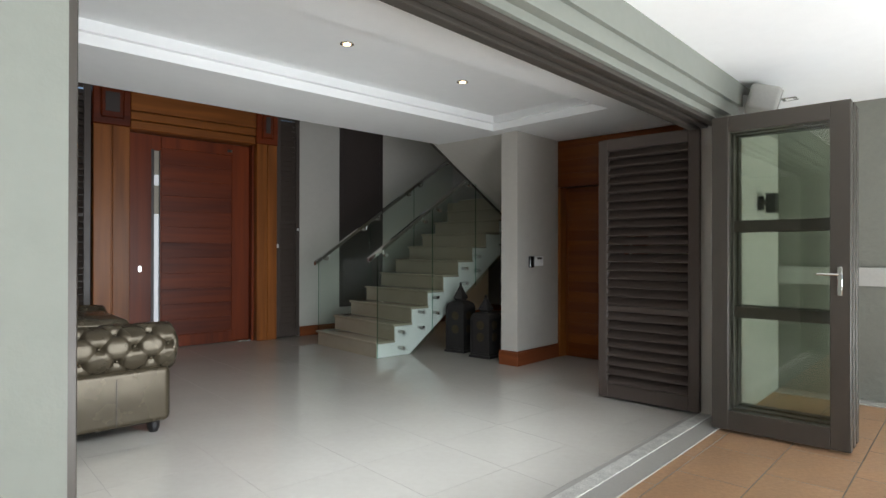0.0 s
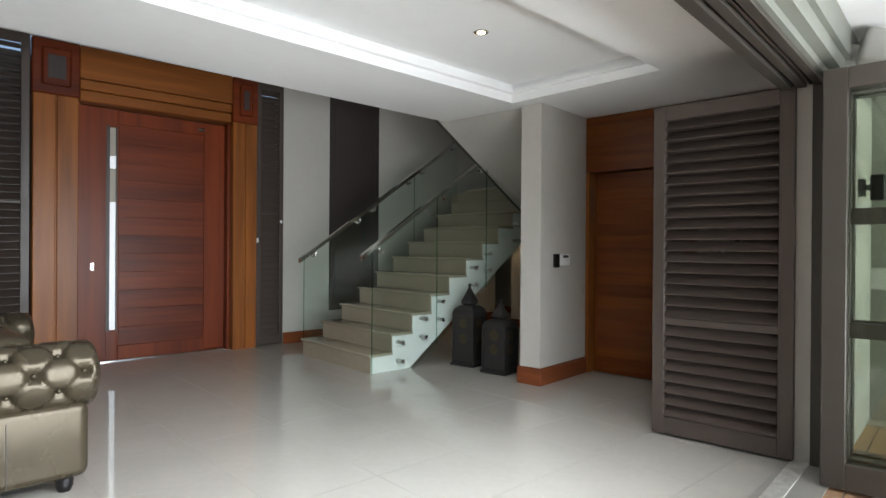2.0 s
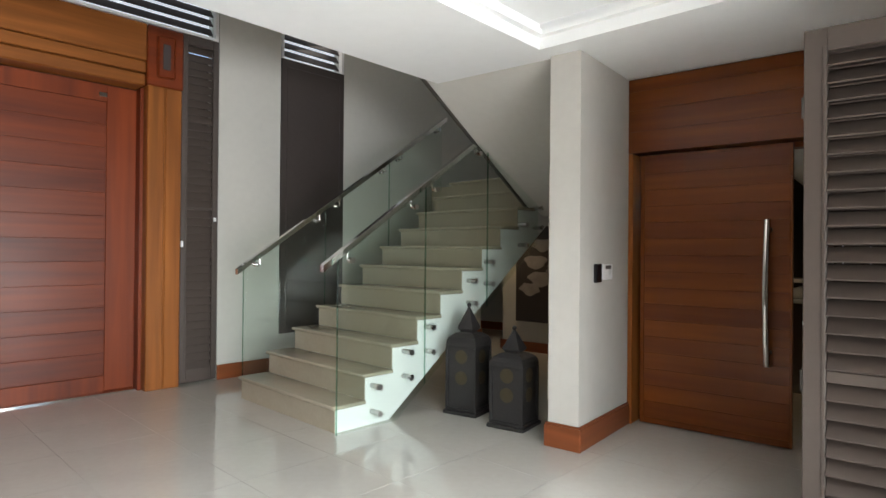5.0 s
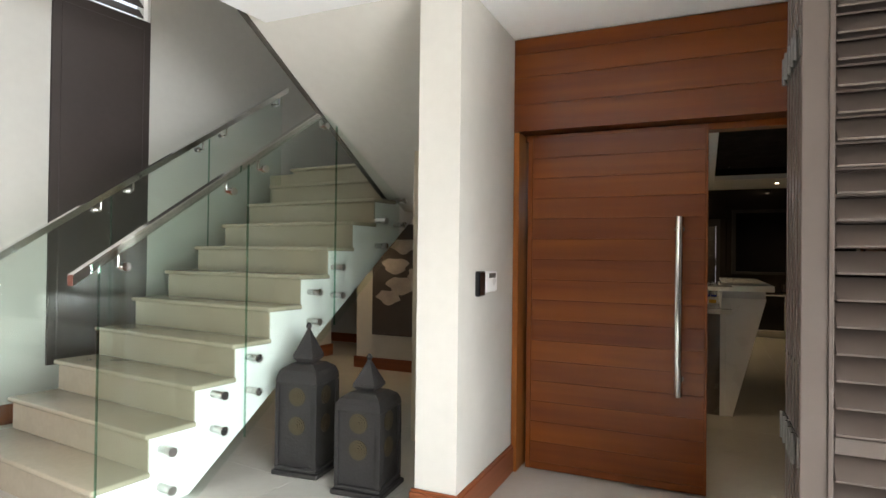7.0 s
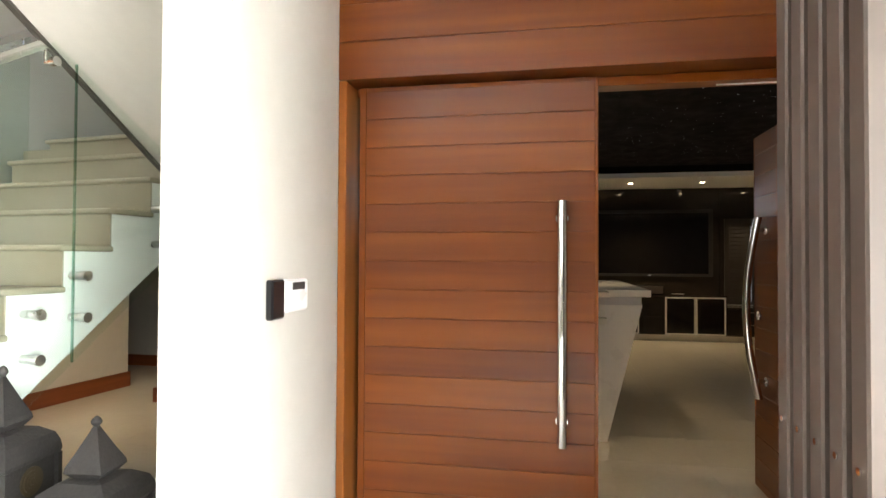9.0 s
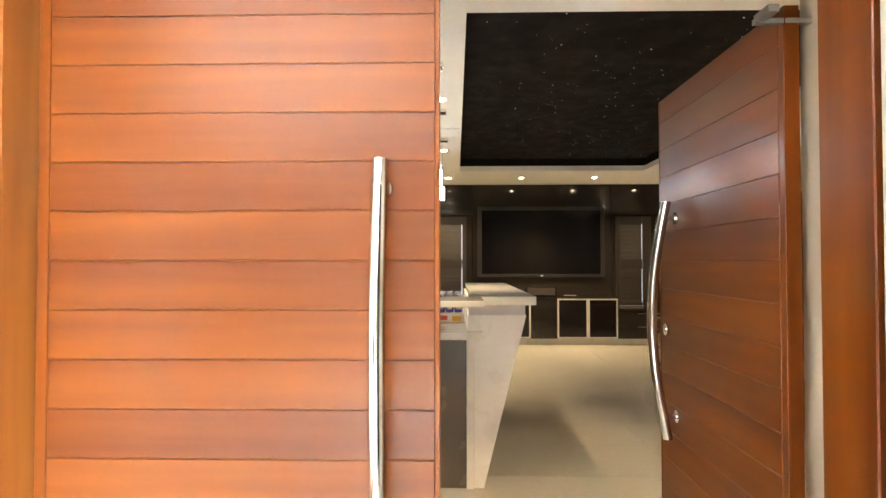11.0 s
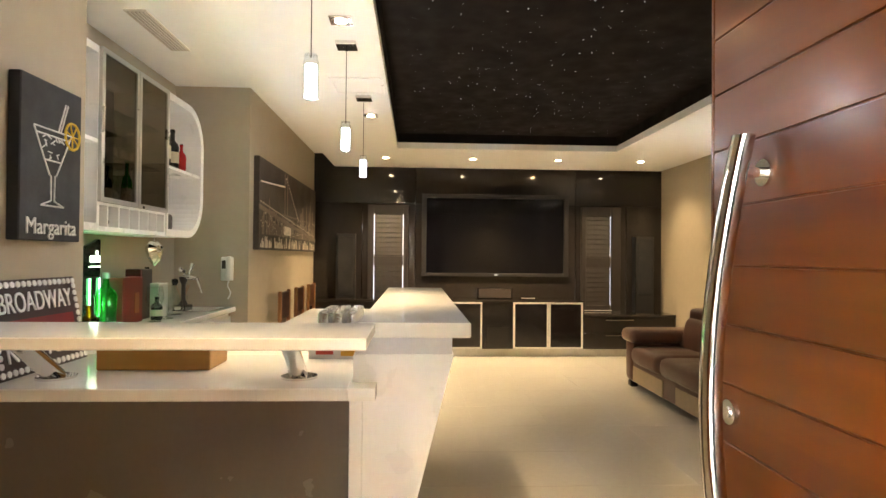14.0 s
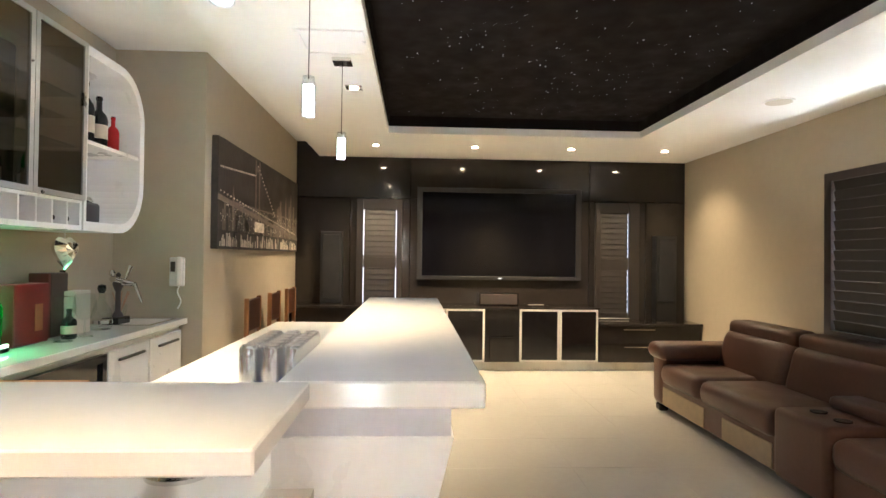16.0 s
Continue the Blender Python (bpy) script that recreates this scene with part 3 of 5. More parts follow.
def door_leaf(name, m, label, side, W=1.02):
    """A boarded leaf; local y runs from the hinge, the face with the handle looks to -x."""
    t = thing(name, m, label, "door", "theatre doors")
    H = 2.072 if side < 0 else 2.036
    part("core", boxes((0.0035, 0.045, 0.001, W - 0.001, 0.01, H)), REDV, t)
    part("stile", boxes((0.0, 0.008, W - 0.012, W, 0.01, H, 0.002)), REDV, t)
    part("stile", boxes((0.0, 0.008, 0.0, 0.03, 0.01, H, 0.002)), REDV, t)
    me = mesh_of("board", boxes((0.0, 0.012, 0.032, W - 0.014, 0.0016, 0.1234, 0.0016)), REDH)
    for i in range(16 if side < 0 else 15):
        piece("board", me, t, (0.0, 0, 0.055 + 0.125 * i))
    part("board", boxes((0.0, 0.012, 0.032, W - 0.014, 0.012, 0.0534, 0.0016)), REDH, t)
    if side > 0:
        part("board", boxes((0.0, 0.012, 0.032, W - 0.014, 1.9316, H - 0.001, 0.0016)), REDH, t)
    HX = W - (0.147 if side < 0 else 0.205)
    hd = bmesh.new()
    pts = [(-0.030 - 0.075 * math.cos((k / 20 - 0.5) * math.pi * 0.9), HX, 0.55 + 1.005 * k / 20) for k in range(21)]
    rings = []
    for x, y, z in pts:
        rings.append([hd.verts.new((x + 0.021 * math.cos(a * math.pi / 7), y + 0.021 * math.sin(a * math.pi / 7), z)) for a in range(14)])
    for a, b in zip(rings, rings[1:]):
        for i in range(14):
            hd.faces.new((a[i], a[(i + 1) % 14], b[(i + 1) % 14], b[i]))
    hd.faces.new(rings[0][::-1])
    hd.faces.new(rings[-1])
    h = part("handle", hd, CHROME, t, "long bowed polished steel pull handle", True)
    for z in (0.645, 1.485):
        so = bmesh.new()
        cyl(so, (-0.075, HX, z), (0.0, HX, z), 0.011, 12)
        cyl(so, (-0.006, HX, z), (0.002, HX, z), 0.026, 20)
        part("standoff", so, CHROME, h, "", True)
    if side > 0:
        lk = bmesh.new()
        cyl(lk, (-0.010, W - 0.092, 1.0), (0.002, W - 0.092, 1.0), 0.026, 20)
        cyl(lk, (-0.014, W - 0.092, 1.0), (-0.008, W - 0.092, 1.0), 0.012, 12)
        part("lock", lk, CHROME, t, "round steel cylinder lock", True)
    return t


door_leaf("theatre_door", pose(6.275, 4.56, 0) @ Matrix.Diagonal((1, -1, 1, 1)), "closed mahogany boarded door leaf with a bowed steel pull", -1, 1.03)
door_leaf("theatre_door", pose(6.49, 2.552, 0, 0, 0, -90), "mahogany boarded door leaf standing open into the theatre", 1, 1.035)
cl = bmesh.new()
box(cl, 6.42, 6.50, 2.60, 2.63, 1.99, 2.01)
box(cl, 6.49, 6.51, 2.43, 2.63, 1.985, 2.0)
single("door_closer", cl, material("grey_metal", (0.35, 0.34, 0.33), 0.4, 0.8), None, "grey door closer arm over the open leaf", "door closer")

kp = thing("access_keypad", pose(0, 4.63, 0), "black card reader and white keypad on the white wall end", "keypad")
part("reader", boxes((5.552, 5.641, -0.028, 0, 1.109, 1.241, 0.006)), BLACK, kp, "black card reader")
part("keypad", boxes((5.646, 5.836, -0.026, 0, 1.125, 1.24, 0.008)), WHITE, kp)
part("display", boxes((5.702, 5.802, -0.0275, -0.025, 1.202, 1.228)), DARKSH, kp)

# ---- folding doors and shutters at the patio ----
SL = "taupe louvred folding shutter leaf parked against the corridor"
ALUP = material("pale_pin", (0.45, 0.44, 0.42), 0.4)
WORN = material("worn_steel", (0.13, 0.12, 0.11), 0.4, 0.7)
for i in range(5):
    leaf = louvre_leaf("folding_shutter", 0.87, 2.265, SHUT, pose(4.682 + 0.070 * i, 3.29, 0.018, 0, 0, -90), SL, "folded shutters", mid=0.345, rail=0.085, pitch=0.0728, tilt=-50, thick=0.048, half=0.050, bar=0.026)
    for z in (0.70, 1.90):
        hg = bmesh.new()
        cyl(hg, (-0.008, 0.056, z), (-0.008, 0.056, z + 0.09), 0.007, 10)
        box(hg, -0.004, 0.0, 0.012, 0.056, z, z + 0.09)
        part("hinge", hg, WORN, leaf, "worn steel hinge")
    sc = bmesh.new()
    cyl(sc, (-0.003, 0.022, 1.0), (0.0, 0.022, 1.0), 0.006, 8)
    part("screw", sc, CHROME, leaf)
    if i == 0:
        for k in range(27):
            gap = part("tilt_pin", boxes((0.079, 0.082, -0.001, 0.003, 0.14 + 0.0732 * k, 0.150 + 0.0732 * k)), ALUP, leaf)

def glass_leaf(m, label, first):
    t = thing("folding_door", m, label, "door", "folded glass doors")
    W, H, T = 0.85, 2.265, 0.075
    part("frame", boxes((0, 0.115, 0, T, 0, H, 0.004), (W - 0.115, W, 0, T, 0, H, 0.004), (0.115, W - 0.115, 0, T, 0, 0.14, 0.004), (0.115, W - 0.115, 0, T, H - 0.115, H, 0.004)), BRONZE, t)
    for z in () if first else (0.80, 1.43):
        part("glazing_bar", boxes((0.115, W - 0.115, 0.008, T - 0.008, z, z + 0.085, 0.003)), BRONZE, t)
    for z0, z1 in ((0.14, H - 0.115),) if first else ((0.14, 0.80), (0.885, 1.43), (1.515, H - 0.115)):
        part("pane", boxes((0.115, W - 0.115, T / 2 - 0.003, T / 2 + 0.003, z0, z1)), DOORGLASS, t)
    if first:
        hb = bmesh.new()
        box(hb, W - 0.075, W - 0.045, -0.008, 0, 1.0, 1.19, 0.004)
        cyl(hb, (W - 0.06, -0.045, 1.14), (W - 0.06, 0.0, 1.14), 0.009, 12)
        cyl(hb, (W - 0.06, -0.045, 1.14), (W - 0.18, -0.045, 1.14), 0.009, 12)
        cyl(hb, (W - 0.06, -0.016, 1.04), (W - 0.06, 0.0, 1.04), 0.014, 14)
        part("lever_handle", hb, CHROME, t, "steel lever handle", True)
    return t


for i in range(3):
    glass_leaf(pose(4.40 + 0.125 * i, 2.235, 0.012, 0, 0, -90) , "bronze framed glass folding door leaf folded open onto the patio", i == 0)
trk = thing("door_track", None, "worn white and dark floor track of the folding doors", "track")
part("sill", boxes((0.29, 5.03, 2.345, 2.44, -0.018, 0.006, 0.002)), material("worn_pale_metal", (0.55, 0.54, 0.50), 0.5, 0.1, vary=0.4, scale=14), trk)
part("channel", boxes((0.29, 5.03, 2.30, 2.343, -0.018, -0.004), (0.29, 5.03, 2.442, 2.478, -0.018, -0.003)), BRONZE, trk)
hdt = thing("door_head_track", None, "dark bronze head track of the folding doors under the beam", "track")
for y0, y1, z0 in ((2.285, 2.33, 2.285), (2.345, 2.36, 2.295), (2.375, 2.42, 2.285), (2.44, 2.50, 2.27)):
    part("rail", boxes((0.29, 5.03, y0, y1, z0, 2.315, 0.002)), BRONZE, hdt)
single("door_jamb", boxes((0.262, 0.30, 2.27, 2.48, 0, 2.315, 0.003)), BRONZE, None, "dark bronze jamb of the folding doors", "door frame")
single("door_jamb", boxes((4.73, 4.75, 2.26, 2.34, 0, 2.315, 0.003)), BRONZE, None, "dark bronze jamb of the folding doors", "door frame")

# ---- theatre: bar ----
bar = thing("raised_bar", None, "white lacquered bar with a slanting side and raised quartz top", "bar")
bb = bmesh.new()
prism(bb, [(3.42, 0.0), (3.33, 0.0), (3.085, 0.99), (3.42, 0.99)], "x", 8.20, 10.28)
part("body", bb, WHITE, bar)
part("neck", boxes((8.21, 10.27, 3.09, 3.415, 0.99, 1.05)), material("pale_grey_lacquer", (0.66, 0.65, 0.68), 0.35), bar)
part("top", boxes((8.17, 10.33, 3.03, 3.405, 1.05, 1.10, 0.004)), QUARTZ, bar, "white quartz raised top")
low = thing("low_counter", None, "L-shaped white quartz counter with a dark front panel", "counter")
part("worktop", boxes((8.10, 8.75, 3.425, 4.628, 0.86, 0.90, 0.004), (8.75, 10.90, 3.425, 4.03, 0.86, 0.90, 0.004), (8.10, 8.195, 3.34, 3.425, 0.86, 0.90)), QUARTZ, low)
part("front_panel", boxes((8.20, 8.24, 3.43, 4.628, 0.0, 0.86)), material("charcoal_front", (0.14, 0.117, 0.096), 0.25, vary=0.04), low, "dark charcoal front")
part("side_panel", boxes((8.30, 10.85, 3.99, 4.02, 0.0, 0.86)), WHITE, low)
part("end_post", boxes((8.18, 8.198, 3.386, 3.43, 0.0, 0.86, 0.003)), WHITE, low)
sh = thing("bar_shelf", None, "white quartz shelf on two slanting steel posts", "shelf")
part("top", boxes((7.80, 8.165, 3.345, 4.628, 1.067, 1.10, 0.003)), QUARTZ, sh)
for y in (3.61, 4.42):
    po = bmesh.new()
    cyl(po, (8.27, y, 0.905), (8.05, y, 1.067), 0.030, 22)
    cyl(po, (8.27, y, 0.900), (8.27, y, 0.908), 0.062, 24)
    part("post", po, CHROME, sh, "slanting polished steel post", True)

# back counter and wall cabinet in the niche
bk = thing("back_counter", None, "white bar counter with cupboards and a bottle fridge", "counter")
part("worktop", boxes((8.803, 11.278, 4.73, 5.248, 0.84, 0.88, 0.004)), QUARTZ, bk)
part("body", boxes((8.803, 11.278, 4.79, 5.248, 0.0, 0.84)), WHITE, bk)
for x0 in (10.30, 10.80):
    dr = part("door", boxes((x0, x0 + 0.47, 4.768, 4.788, 0.08, 0.80, 0.004)), WHITE, bk)
    part("handle", boxes((x0 + 0.10, x0 + 0.40, 4.752, 4.768, 0.735, 0.75, 0.003)), BRONZE, dr)
part("fridge", boxes((9.35, 10.25, 4.765, 4.788, 0.05, 0.80, 0.006), (9.35, 9.39, 4.75, 4.766, 0.05, 0.80), (10.21, 10.25, 4.75, 4.766, 0.05, 0.80), (9.39, 10.21, 4.75, 4.766, 0.76, 0.80)), BLACK, bk, "black glass bottle fridge")

wc = thing("wall_cabinet", None, "white wall cabinet with glass doors and a rounded open end", "cabinet")
CY, CB = 4.90, 5.248
CX0, CX1 = 9.41, 10.26
for z0, z1 in ((1.44, 1.465), (1.580, 1.605), (2.395, 2.42)):
    part("shelf_board", boxes((CX0, CX1, CY, CB, z0, z1)), WHITE, wc)
for x0, x1 in ((CX0, CX0 + 0.025), (CX1 - 0.02, CX1)):
    part("side_board", boxes((x0, x1, CY, CB - 0.011, 1.465, 1.580)), WHITE, wc)
    part("side_board", boxes((x0, x1, CY, CB - 0.011, 1.605, 2.395)), WHITE, wc)
CABBACK = material("grey_brown_back", (0.14, 0.12, 0.10), 0.5)
part("back_board", boxes((CX0, CX1, CB - 0.01, CB, 1.605, 2.395)), CABBACK, wc, "dark back board")
part("rack_back", boxes((CX0, CX1, CB - 0.01, CB, 1.465, 1.580)), WHITE, wc)
for i in range(1, 7):
    x = CX0 + (CX1 - CX0) * i / 7
    part("divider", boxes((x - 0.006, x + 0.006, CY + 0.004, CB - 0.012, 1.465, 1.580)), WHITE, wc)
SMOKE = glass("smoked_glass", (0.62, 0.57, 0.50))
part("glass_shelf", boxes((CX0 + 0.026, CX1 - 0.021, CY + 0.03, CB - 0.012, 1.87, 1.878)), CLEAR, wc)
part("glass_shelf", boxes((CX0 + 0.026, CX1 - 0.021, CY + 0.03, CB - 0.012, 2.13, 2.138)), CLEAR, wc)
for x0, x1 in ((CX0 + 0.002, (CX0 + CX1) / 2 - 0.002), ((CX0 + CX1) / 2 + 0.002, CX1 - 0.002)):
    dr = part("door", boxes((x0, x0 + 0.03, CY - 0.02, CY - 0.001, 1.595, 2.42), (x1 - 0.03, x1, CY - 0.02, CY - 0.001, 1.595, 2.42), (x0 + 0.03, x1 - 0.03, CY - 0.02, CY - 0.001, 1.595, 1.622), (x0 + 0.03, x1 - 0.03, CY - 0.02, CY - 0.001, 2.393, 2.42)), material("satin_aluminium", (0.55, 0.54, 0.52), 0.3, 0.8), wc, "aluminium framed smoked glass door")
    part("pane", boxes((x0 + 0.03, x1 - 0.03, CY - 0.013, CY - 0.008, 1.622, 2.393)), SMOKE, dr)


def rounded_end(x0, x1, z0, z1, r, n=10):
    pts = [(x0, z0)]
    pts += [(x1 - r + r * math.sin(a * math.pi / 2 / n), z0 + r - r * math.cos(a * math.pi / 2 / n)) for a in range(n + 1)]
    pts += [(x1 - r + r * math.cos(a * math.pi / 2 / n), z1 - r + r * math.sin(a * math.pi / 2 / n)) for a in range(n + 1)]
    return pts + [(x0, z1)]


outer, inner = rounded_end(CX1, 10.93, 1.44, 2.42, 0.30), rounded_end(CX1 + 0.025, 10.875, 1.49, 2.37, 0.255)
rim = bmesh.new()
va = [[rim.verts.new((x, w, z)) for x, z in o] for o in (outer, inner) for w in (CY - 0.01, CB)]
n = len(outer)
for i in range(n):
    j = (i + 1) % n
    rim.faces.new((va[0][i], va[0][j], va[2][j], va[2][i]))
    rim.faces.new((va[0][i], va[1][i], va[1][j], va[0][j]))
    rim.faces.new((va[2][i], va[2][j], va[3][j], va[3][i]))
part("rounded_end", rim, WHITE, wc)
part("end_back", prism(bmesh.new(), inner, "y", CB - 0.012, CB - 0.004), WHITE, wc)
part("left_end", boxes((8.95, CX0 - 0.001, CY, CB, 1.44, 1.48), (8.95, CX0 - 0.001, CY, CB, 2.38, 2.42), (8.95, 8.99, CY, CB, 1.48, 2.38), (8.99, CX0 - 0.001, CB - 0.012, CB, 1.48, 2.38), (8.99, CX0 - 0.001, CY, CB - 0.013, 1.905, 1.925)), WHITE, wc)
part("end_shelf", boxes((CX1 + 0.01, 10.89, CY, CB - 0.013, 1.905, 1.925)), WHITE, wc)

# ---- theatre: screen wall ----
cabs = thing("media_unit", None, "charcoal media unit with framed glass doors", "media unit")
part("carcass", boxes((13.97, 14.448, 0.982, 4.60, 0.10, 0.72), (13.95, 14.448, 0.96, 4.61, 0.72, 0.75, 0.004)), GREYGLOSS, cabs)
part("drawer_unit", boxes((13.97, 14.448, YS + 0.005, 0.978, 0.10, 0.53), (13.94, 14.448, YS + 0.005, 0.958, 0.53, 0.56, 0.004)), GREYGLOSS, cabs)
for k in range(2):
    z = 0.115 + 0.205 * k
    dw = part("drawer", boxes((13.95, 13.969, 0.02, 0.965, z, z + 0.195, 0.003)), GREYGLOSS, cabs)
    part("handle", boxes((13.935, 13.95, 0.30, 0.68, z + 0.165, z + 0.175)), CHROME, dw)
part("plinth", boxes((14.0, 14.448, YS + 0.005, 4.60, 0.0, 0.098)), material("pale_plinth", (0.60, 0.57, 0.50), 0.3), cabs, "pale plinth")
# Flat black panel draws the darkness inside an open compartment.
part("recess_dark_panel", boxes((13.955, 13.969, 1.93, 2.315, 0.11, 0.715)), BLACK, cabs)
ALU = material("brushed_aluminium", (0.74, 0.72, 0.68), 0.4, 0.3)
for y0, y1 in ((0.985, 1.440), (1.446, 1.914), (2.329, 2.783), (2.79, 3.25)):
    dr = part("door", boxes((13.945, 13.968, y0, y0 + 0.022, 0.105, 0.72), (13.945, 13.968, y1 - 0.022, y1, 0.105, 0.72), (13.945, 13.968, y0 + 0.022, y1 - 0.022, 0.105, 0.127), (13.945, 13.968, y0 + 0.022, y1 - 0.022, 0.698, 0.72)), ALU, cabs, "aluminium framed black glass door")
    part("pane", boxes((13.950, 13.966, y0 + 0.022, y1 - 0.022, 0.127, 0.698)), BLACK, dr)
tv = thing("television", None, "large black flat screen television set in the wall", "television")
part("surround", boxes((14.395, 14.448, 1.065, 1.13, 1.045, 2.19, 0.004), (14.395, 14.448, 3.065, 3.13, 1.045, 2.19, 0.004), (14.395, 14.448, 1.13, 3.065, 1.045, 1.09, 0.004), (14.395, 14.448, 1.13, 3.065, 2.135, 2.19, 0.004)), material("matt_black", (0.012, 0.011, 0.012), 0.5), tv)
part("screen", boxes((14.42, 14.448, 1.13, 3.065, 1.09, 2.135)), material("black_screen", (0.004, 0.004, 0.006), 0.1, spec=0.2), tv)
part("standby_light", boxes((14.39, 14.396, 2.07, 2.11, 1.06, 1.07)), glow("standby", (0.9, 0.9, 0.95), 0.08), tv)
NIGHTSH = material("near_black_brown_paint", (0.022, 0.017, 0.015), 0.45, vary=0.08, scale=3)
for y0, y1, a, b, edges in ((3.317, 3.878, 3.385, 3.795, (3.391, 3.787)), (0.318, 0.880, 0.455, 0.815, (0.462,))):
    w = thing("shuttered_window", None, "dark shuttered window with daylight at its edges", "window", "shuttered windows")
    part("frame", boxes((14.40, 14.448, y0, a, 0.56, 2.03, 0.003), (14.40, 14.448, b, y1, 0.56, 2.03, 0.003), (14.41, 14.448, a, b, 1.90, 2.03, 0.003), (14.41, 14.448, a, b, 0.56, 0.645, 0.003)), NIGHTSH, w)
    # Glowing sheet behind the slats, in place of outdoor light at the edges.
    part("daylight", boxes((14.440, 14.448, a, b, 0.60, 1.96)), glow("edge_daylight_glow", (0.82, 0.84, 1.0), 0.10), w)
    gap = 0.009 if len(edges) == 2 else 0.0006
    s = mesh_of("slat", boxes((-0.004, 0.004, a + 0.009, b - gap, -0.036, 0.036, 0.002)), NIGHTSH)
    part("mid_rail", boxes((14.418, 14.436, a + 0.002, b - 0.002, 1.185, 1.335)), NIGHTSH, w)
    part("sill", boxes((14.39, 14.412, a - 0.01, b + 0.03, 0.572, 0.58)), ALU, w, "pale sill edge")
    for k in range(19):
        z = 0.665 + 0.0675 * k
        if abs(z - 1.26) > 0.05:
            piece("slat", s, w, (14.427, 0, z), (0, radians(12), 0))
for y in (-0.01, 4.15):
    sp = thing("tower_speaker", None, "slim black tower speaker in the panelled wall", "speaker", "tower speakers")
    part("cabinet", boxes((14.30, 14.448, y - 0.11, y + 0.15, 0.56 if y < 1 else 0.751, 1.62, 0.006)), material("speaker_black", (0.010, 0.010, 0.012), 0.45), sp)
    part("grille", boxes((14.285, 14.30, y - 0.085, y + 0.125, 0.80, 1.58, 0.004)), material("speaker_cloth", (0.014, 0.014, 0.016), 0.85, bump=0.3, bump_scale=300), sp)
structure("trim", boxes((14.43, 14.45, YS, YN, 2.045, 2.052), (14.425, 14.449, 0.955, 0.962, 0.75, 2.55), (14.425, 14.449, 3.215, 3.222, 0.75, 2.55), (14.425, 14.449, 0.225, 0.232, 0.57, 2.04), (14.425, 14.449, 3.955, 3.962, 0.76, 2.04)), BLACK, label="dark joints of the wall panels")
cs = thing("centre_speaker", None, "black centre speaker on the media unit", "speaker")
part("cabinet", boxes((14.12, 14.40, 1.90, 2.38, 0.751, 0.90, 0.008)), BLACK, cs)
part("grille", boxes((14.108, 14.12, 1.92, 2.36, 0.765, 0.885, 0.004)), DARKSH, cs)
rm = bmesh.new()
box(rm, 14.05, 14.15, 1.60, 1.80, 0.751, 0.772, 0.008)
single("remote_control", rm, CHROME, None, "small silver remote on the media unit", "remote control")
av = thing("amplifier", None, "black amplifier in the open media compartment", "amplifier")
part("case", boxes((13.90, 13.954, 1.98, 2.27, 0.13, 0.40, 0.004)), BLACK, av)

# right window with louvres
w = thing("louvred_window", None, "dark louvred shutters over the theatre side window", "window")
part("frame", boxes((WX0, WX1, YS - 0.04, YS + 0.02, WZ1 - 0.07, WZ1), (WX0, WX1, YS - 0.04, YS + 0.02, WZ0, WZ0 + 0.07), (WX1 - 0.08, WX1, YS - 0.04, YS + 0.02, WZ0 + 0.07, WZ1 - 0.07), (WX0, WX0 + 0.08, YS - 0.04, YS + 0.02, WZ0 + 0.07, WZ1 - 0.07), (10.54, 10.62, YS - 0.04, YS + 0.02, WZ0 + 0.07, WZ1 - 0.07)), DARKSH, w)
s = mesh_of("slat", boxes((-0.578, 0.578, -0.046, 0.045, -0.005, 0.005, 0.003)), NIGHTSH)
for x in (9.96, 11.20):
    for k in range(15):
        piece("slat", s, w, (x, YS - 0.012, WZ0 + 0.115 + 0.0815 * k), (radians(75), 0, 0))

# ---- theatre: sofa ----
LEATHER = material("brown_leather", (0.082, 0.035, 0.023), 0.38, vary=0.15, scale=5, bump=0.12, bump_scale=160)
sofa = thing("reclining_sofa", pose(0.12, 0, 0), "brown leather reclining sofa with pale mesh side vents", "sofa")


def pillow(bm, x0, x1, y0, y1, z0, z1, r, seg=4):
    return box(bm, x0, x1, y0, y1, z0, z1, r, seg)


part("base", boxes((8.6, 12.16, 0.26, 1.0, 0.06, 0.30, 0.02)), LEATHER, sofa)
for x0, x1 in ((11.30, 11.95), (10.38, 11.27), (8.95, 9.90)):
    part("seat", pillow(bmesh.new(), x0, x1, 0.42, 1.05, 0.26, 0.44, 0.07), LEATHER, sofa, "", True)
for x0, x1 in ((11.05, 11.95), (10.10, 11.04), (8.95, 9.9)):
    bk2 = bmesh.new()
    pillow(bk2, x0, x1, -0.12, 0.12, 0.0, 0.37, 0.08)
    bmesh.ops.rotate(bk2, verts=bk2.verts, cent=(x0, 0, 0), matrix=Matrix.Rotation(radians(14), 3, "X"))
    bmesh.ops.translate(bk2, verts=bk2.verts, vec=(0, 0.46, 0.36))
    part("back_cushion", bk2, LEATHER, sofa, "", True)
    hr = bmesh.new()
    pillow(hr, x0 + 0.02, x1 - 0.02, 0.24, 0.46, 0.69, 0.82, 0.05)
    part("headrest", hr, LEATHER, sofa, "", True)
part("back", pillow(bmesh.new(), 8.6, 12.0, 0.14, 0.38, 0.06, 0.73, 0.05), LEATHER, sofa, "", True)
arm = bmesh.new()
pillow(arm, 11.96, 12.17, 0.20, 1.02, 0.06, 0.52, 0.06)
pillow(arm, 11.88, 12.20, 0.18, 1.06, 0.46, 0.60, 0.06)
part("armrest", arm, LEATHER, sofa, "padded armrest", True)
con = bmesh.new()
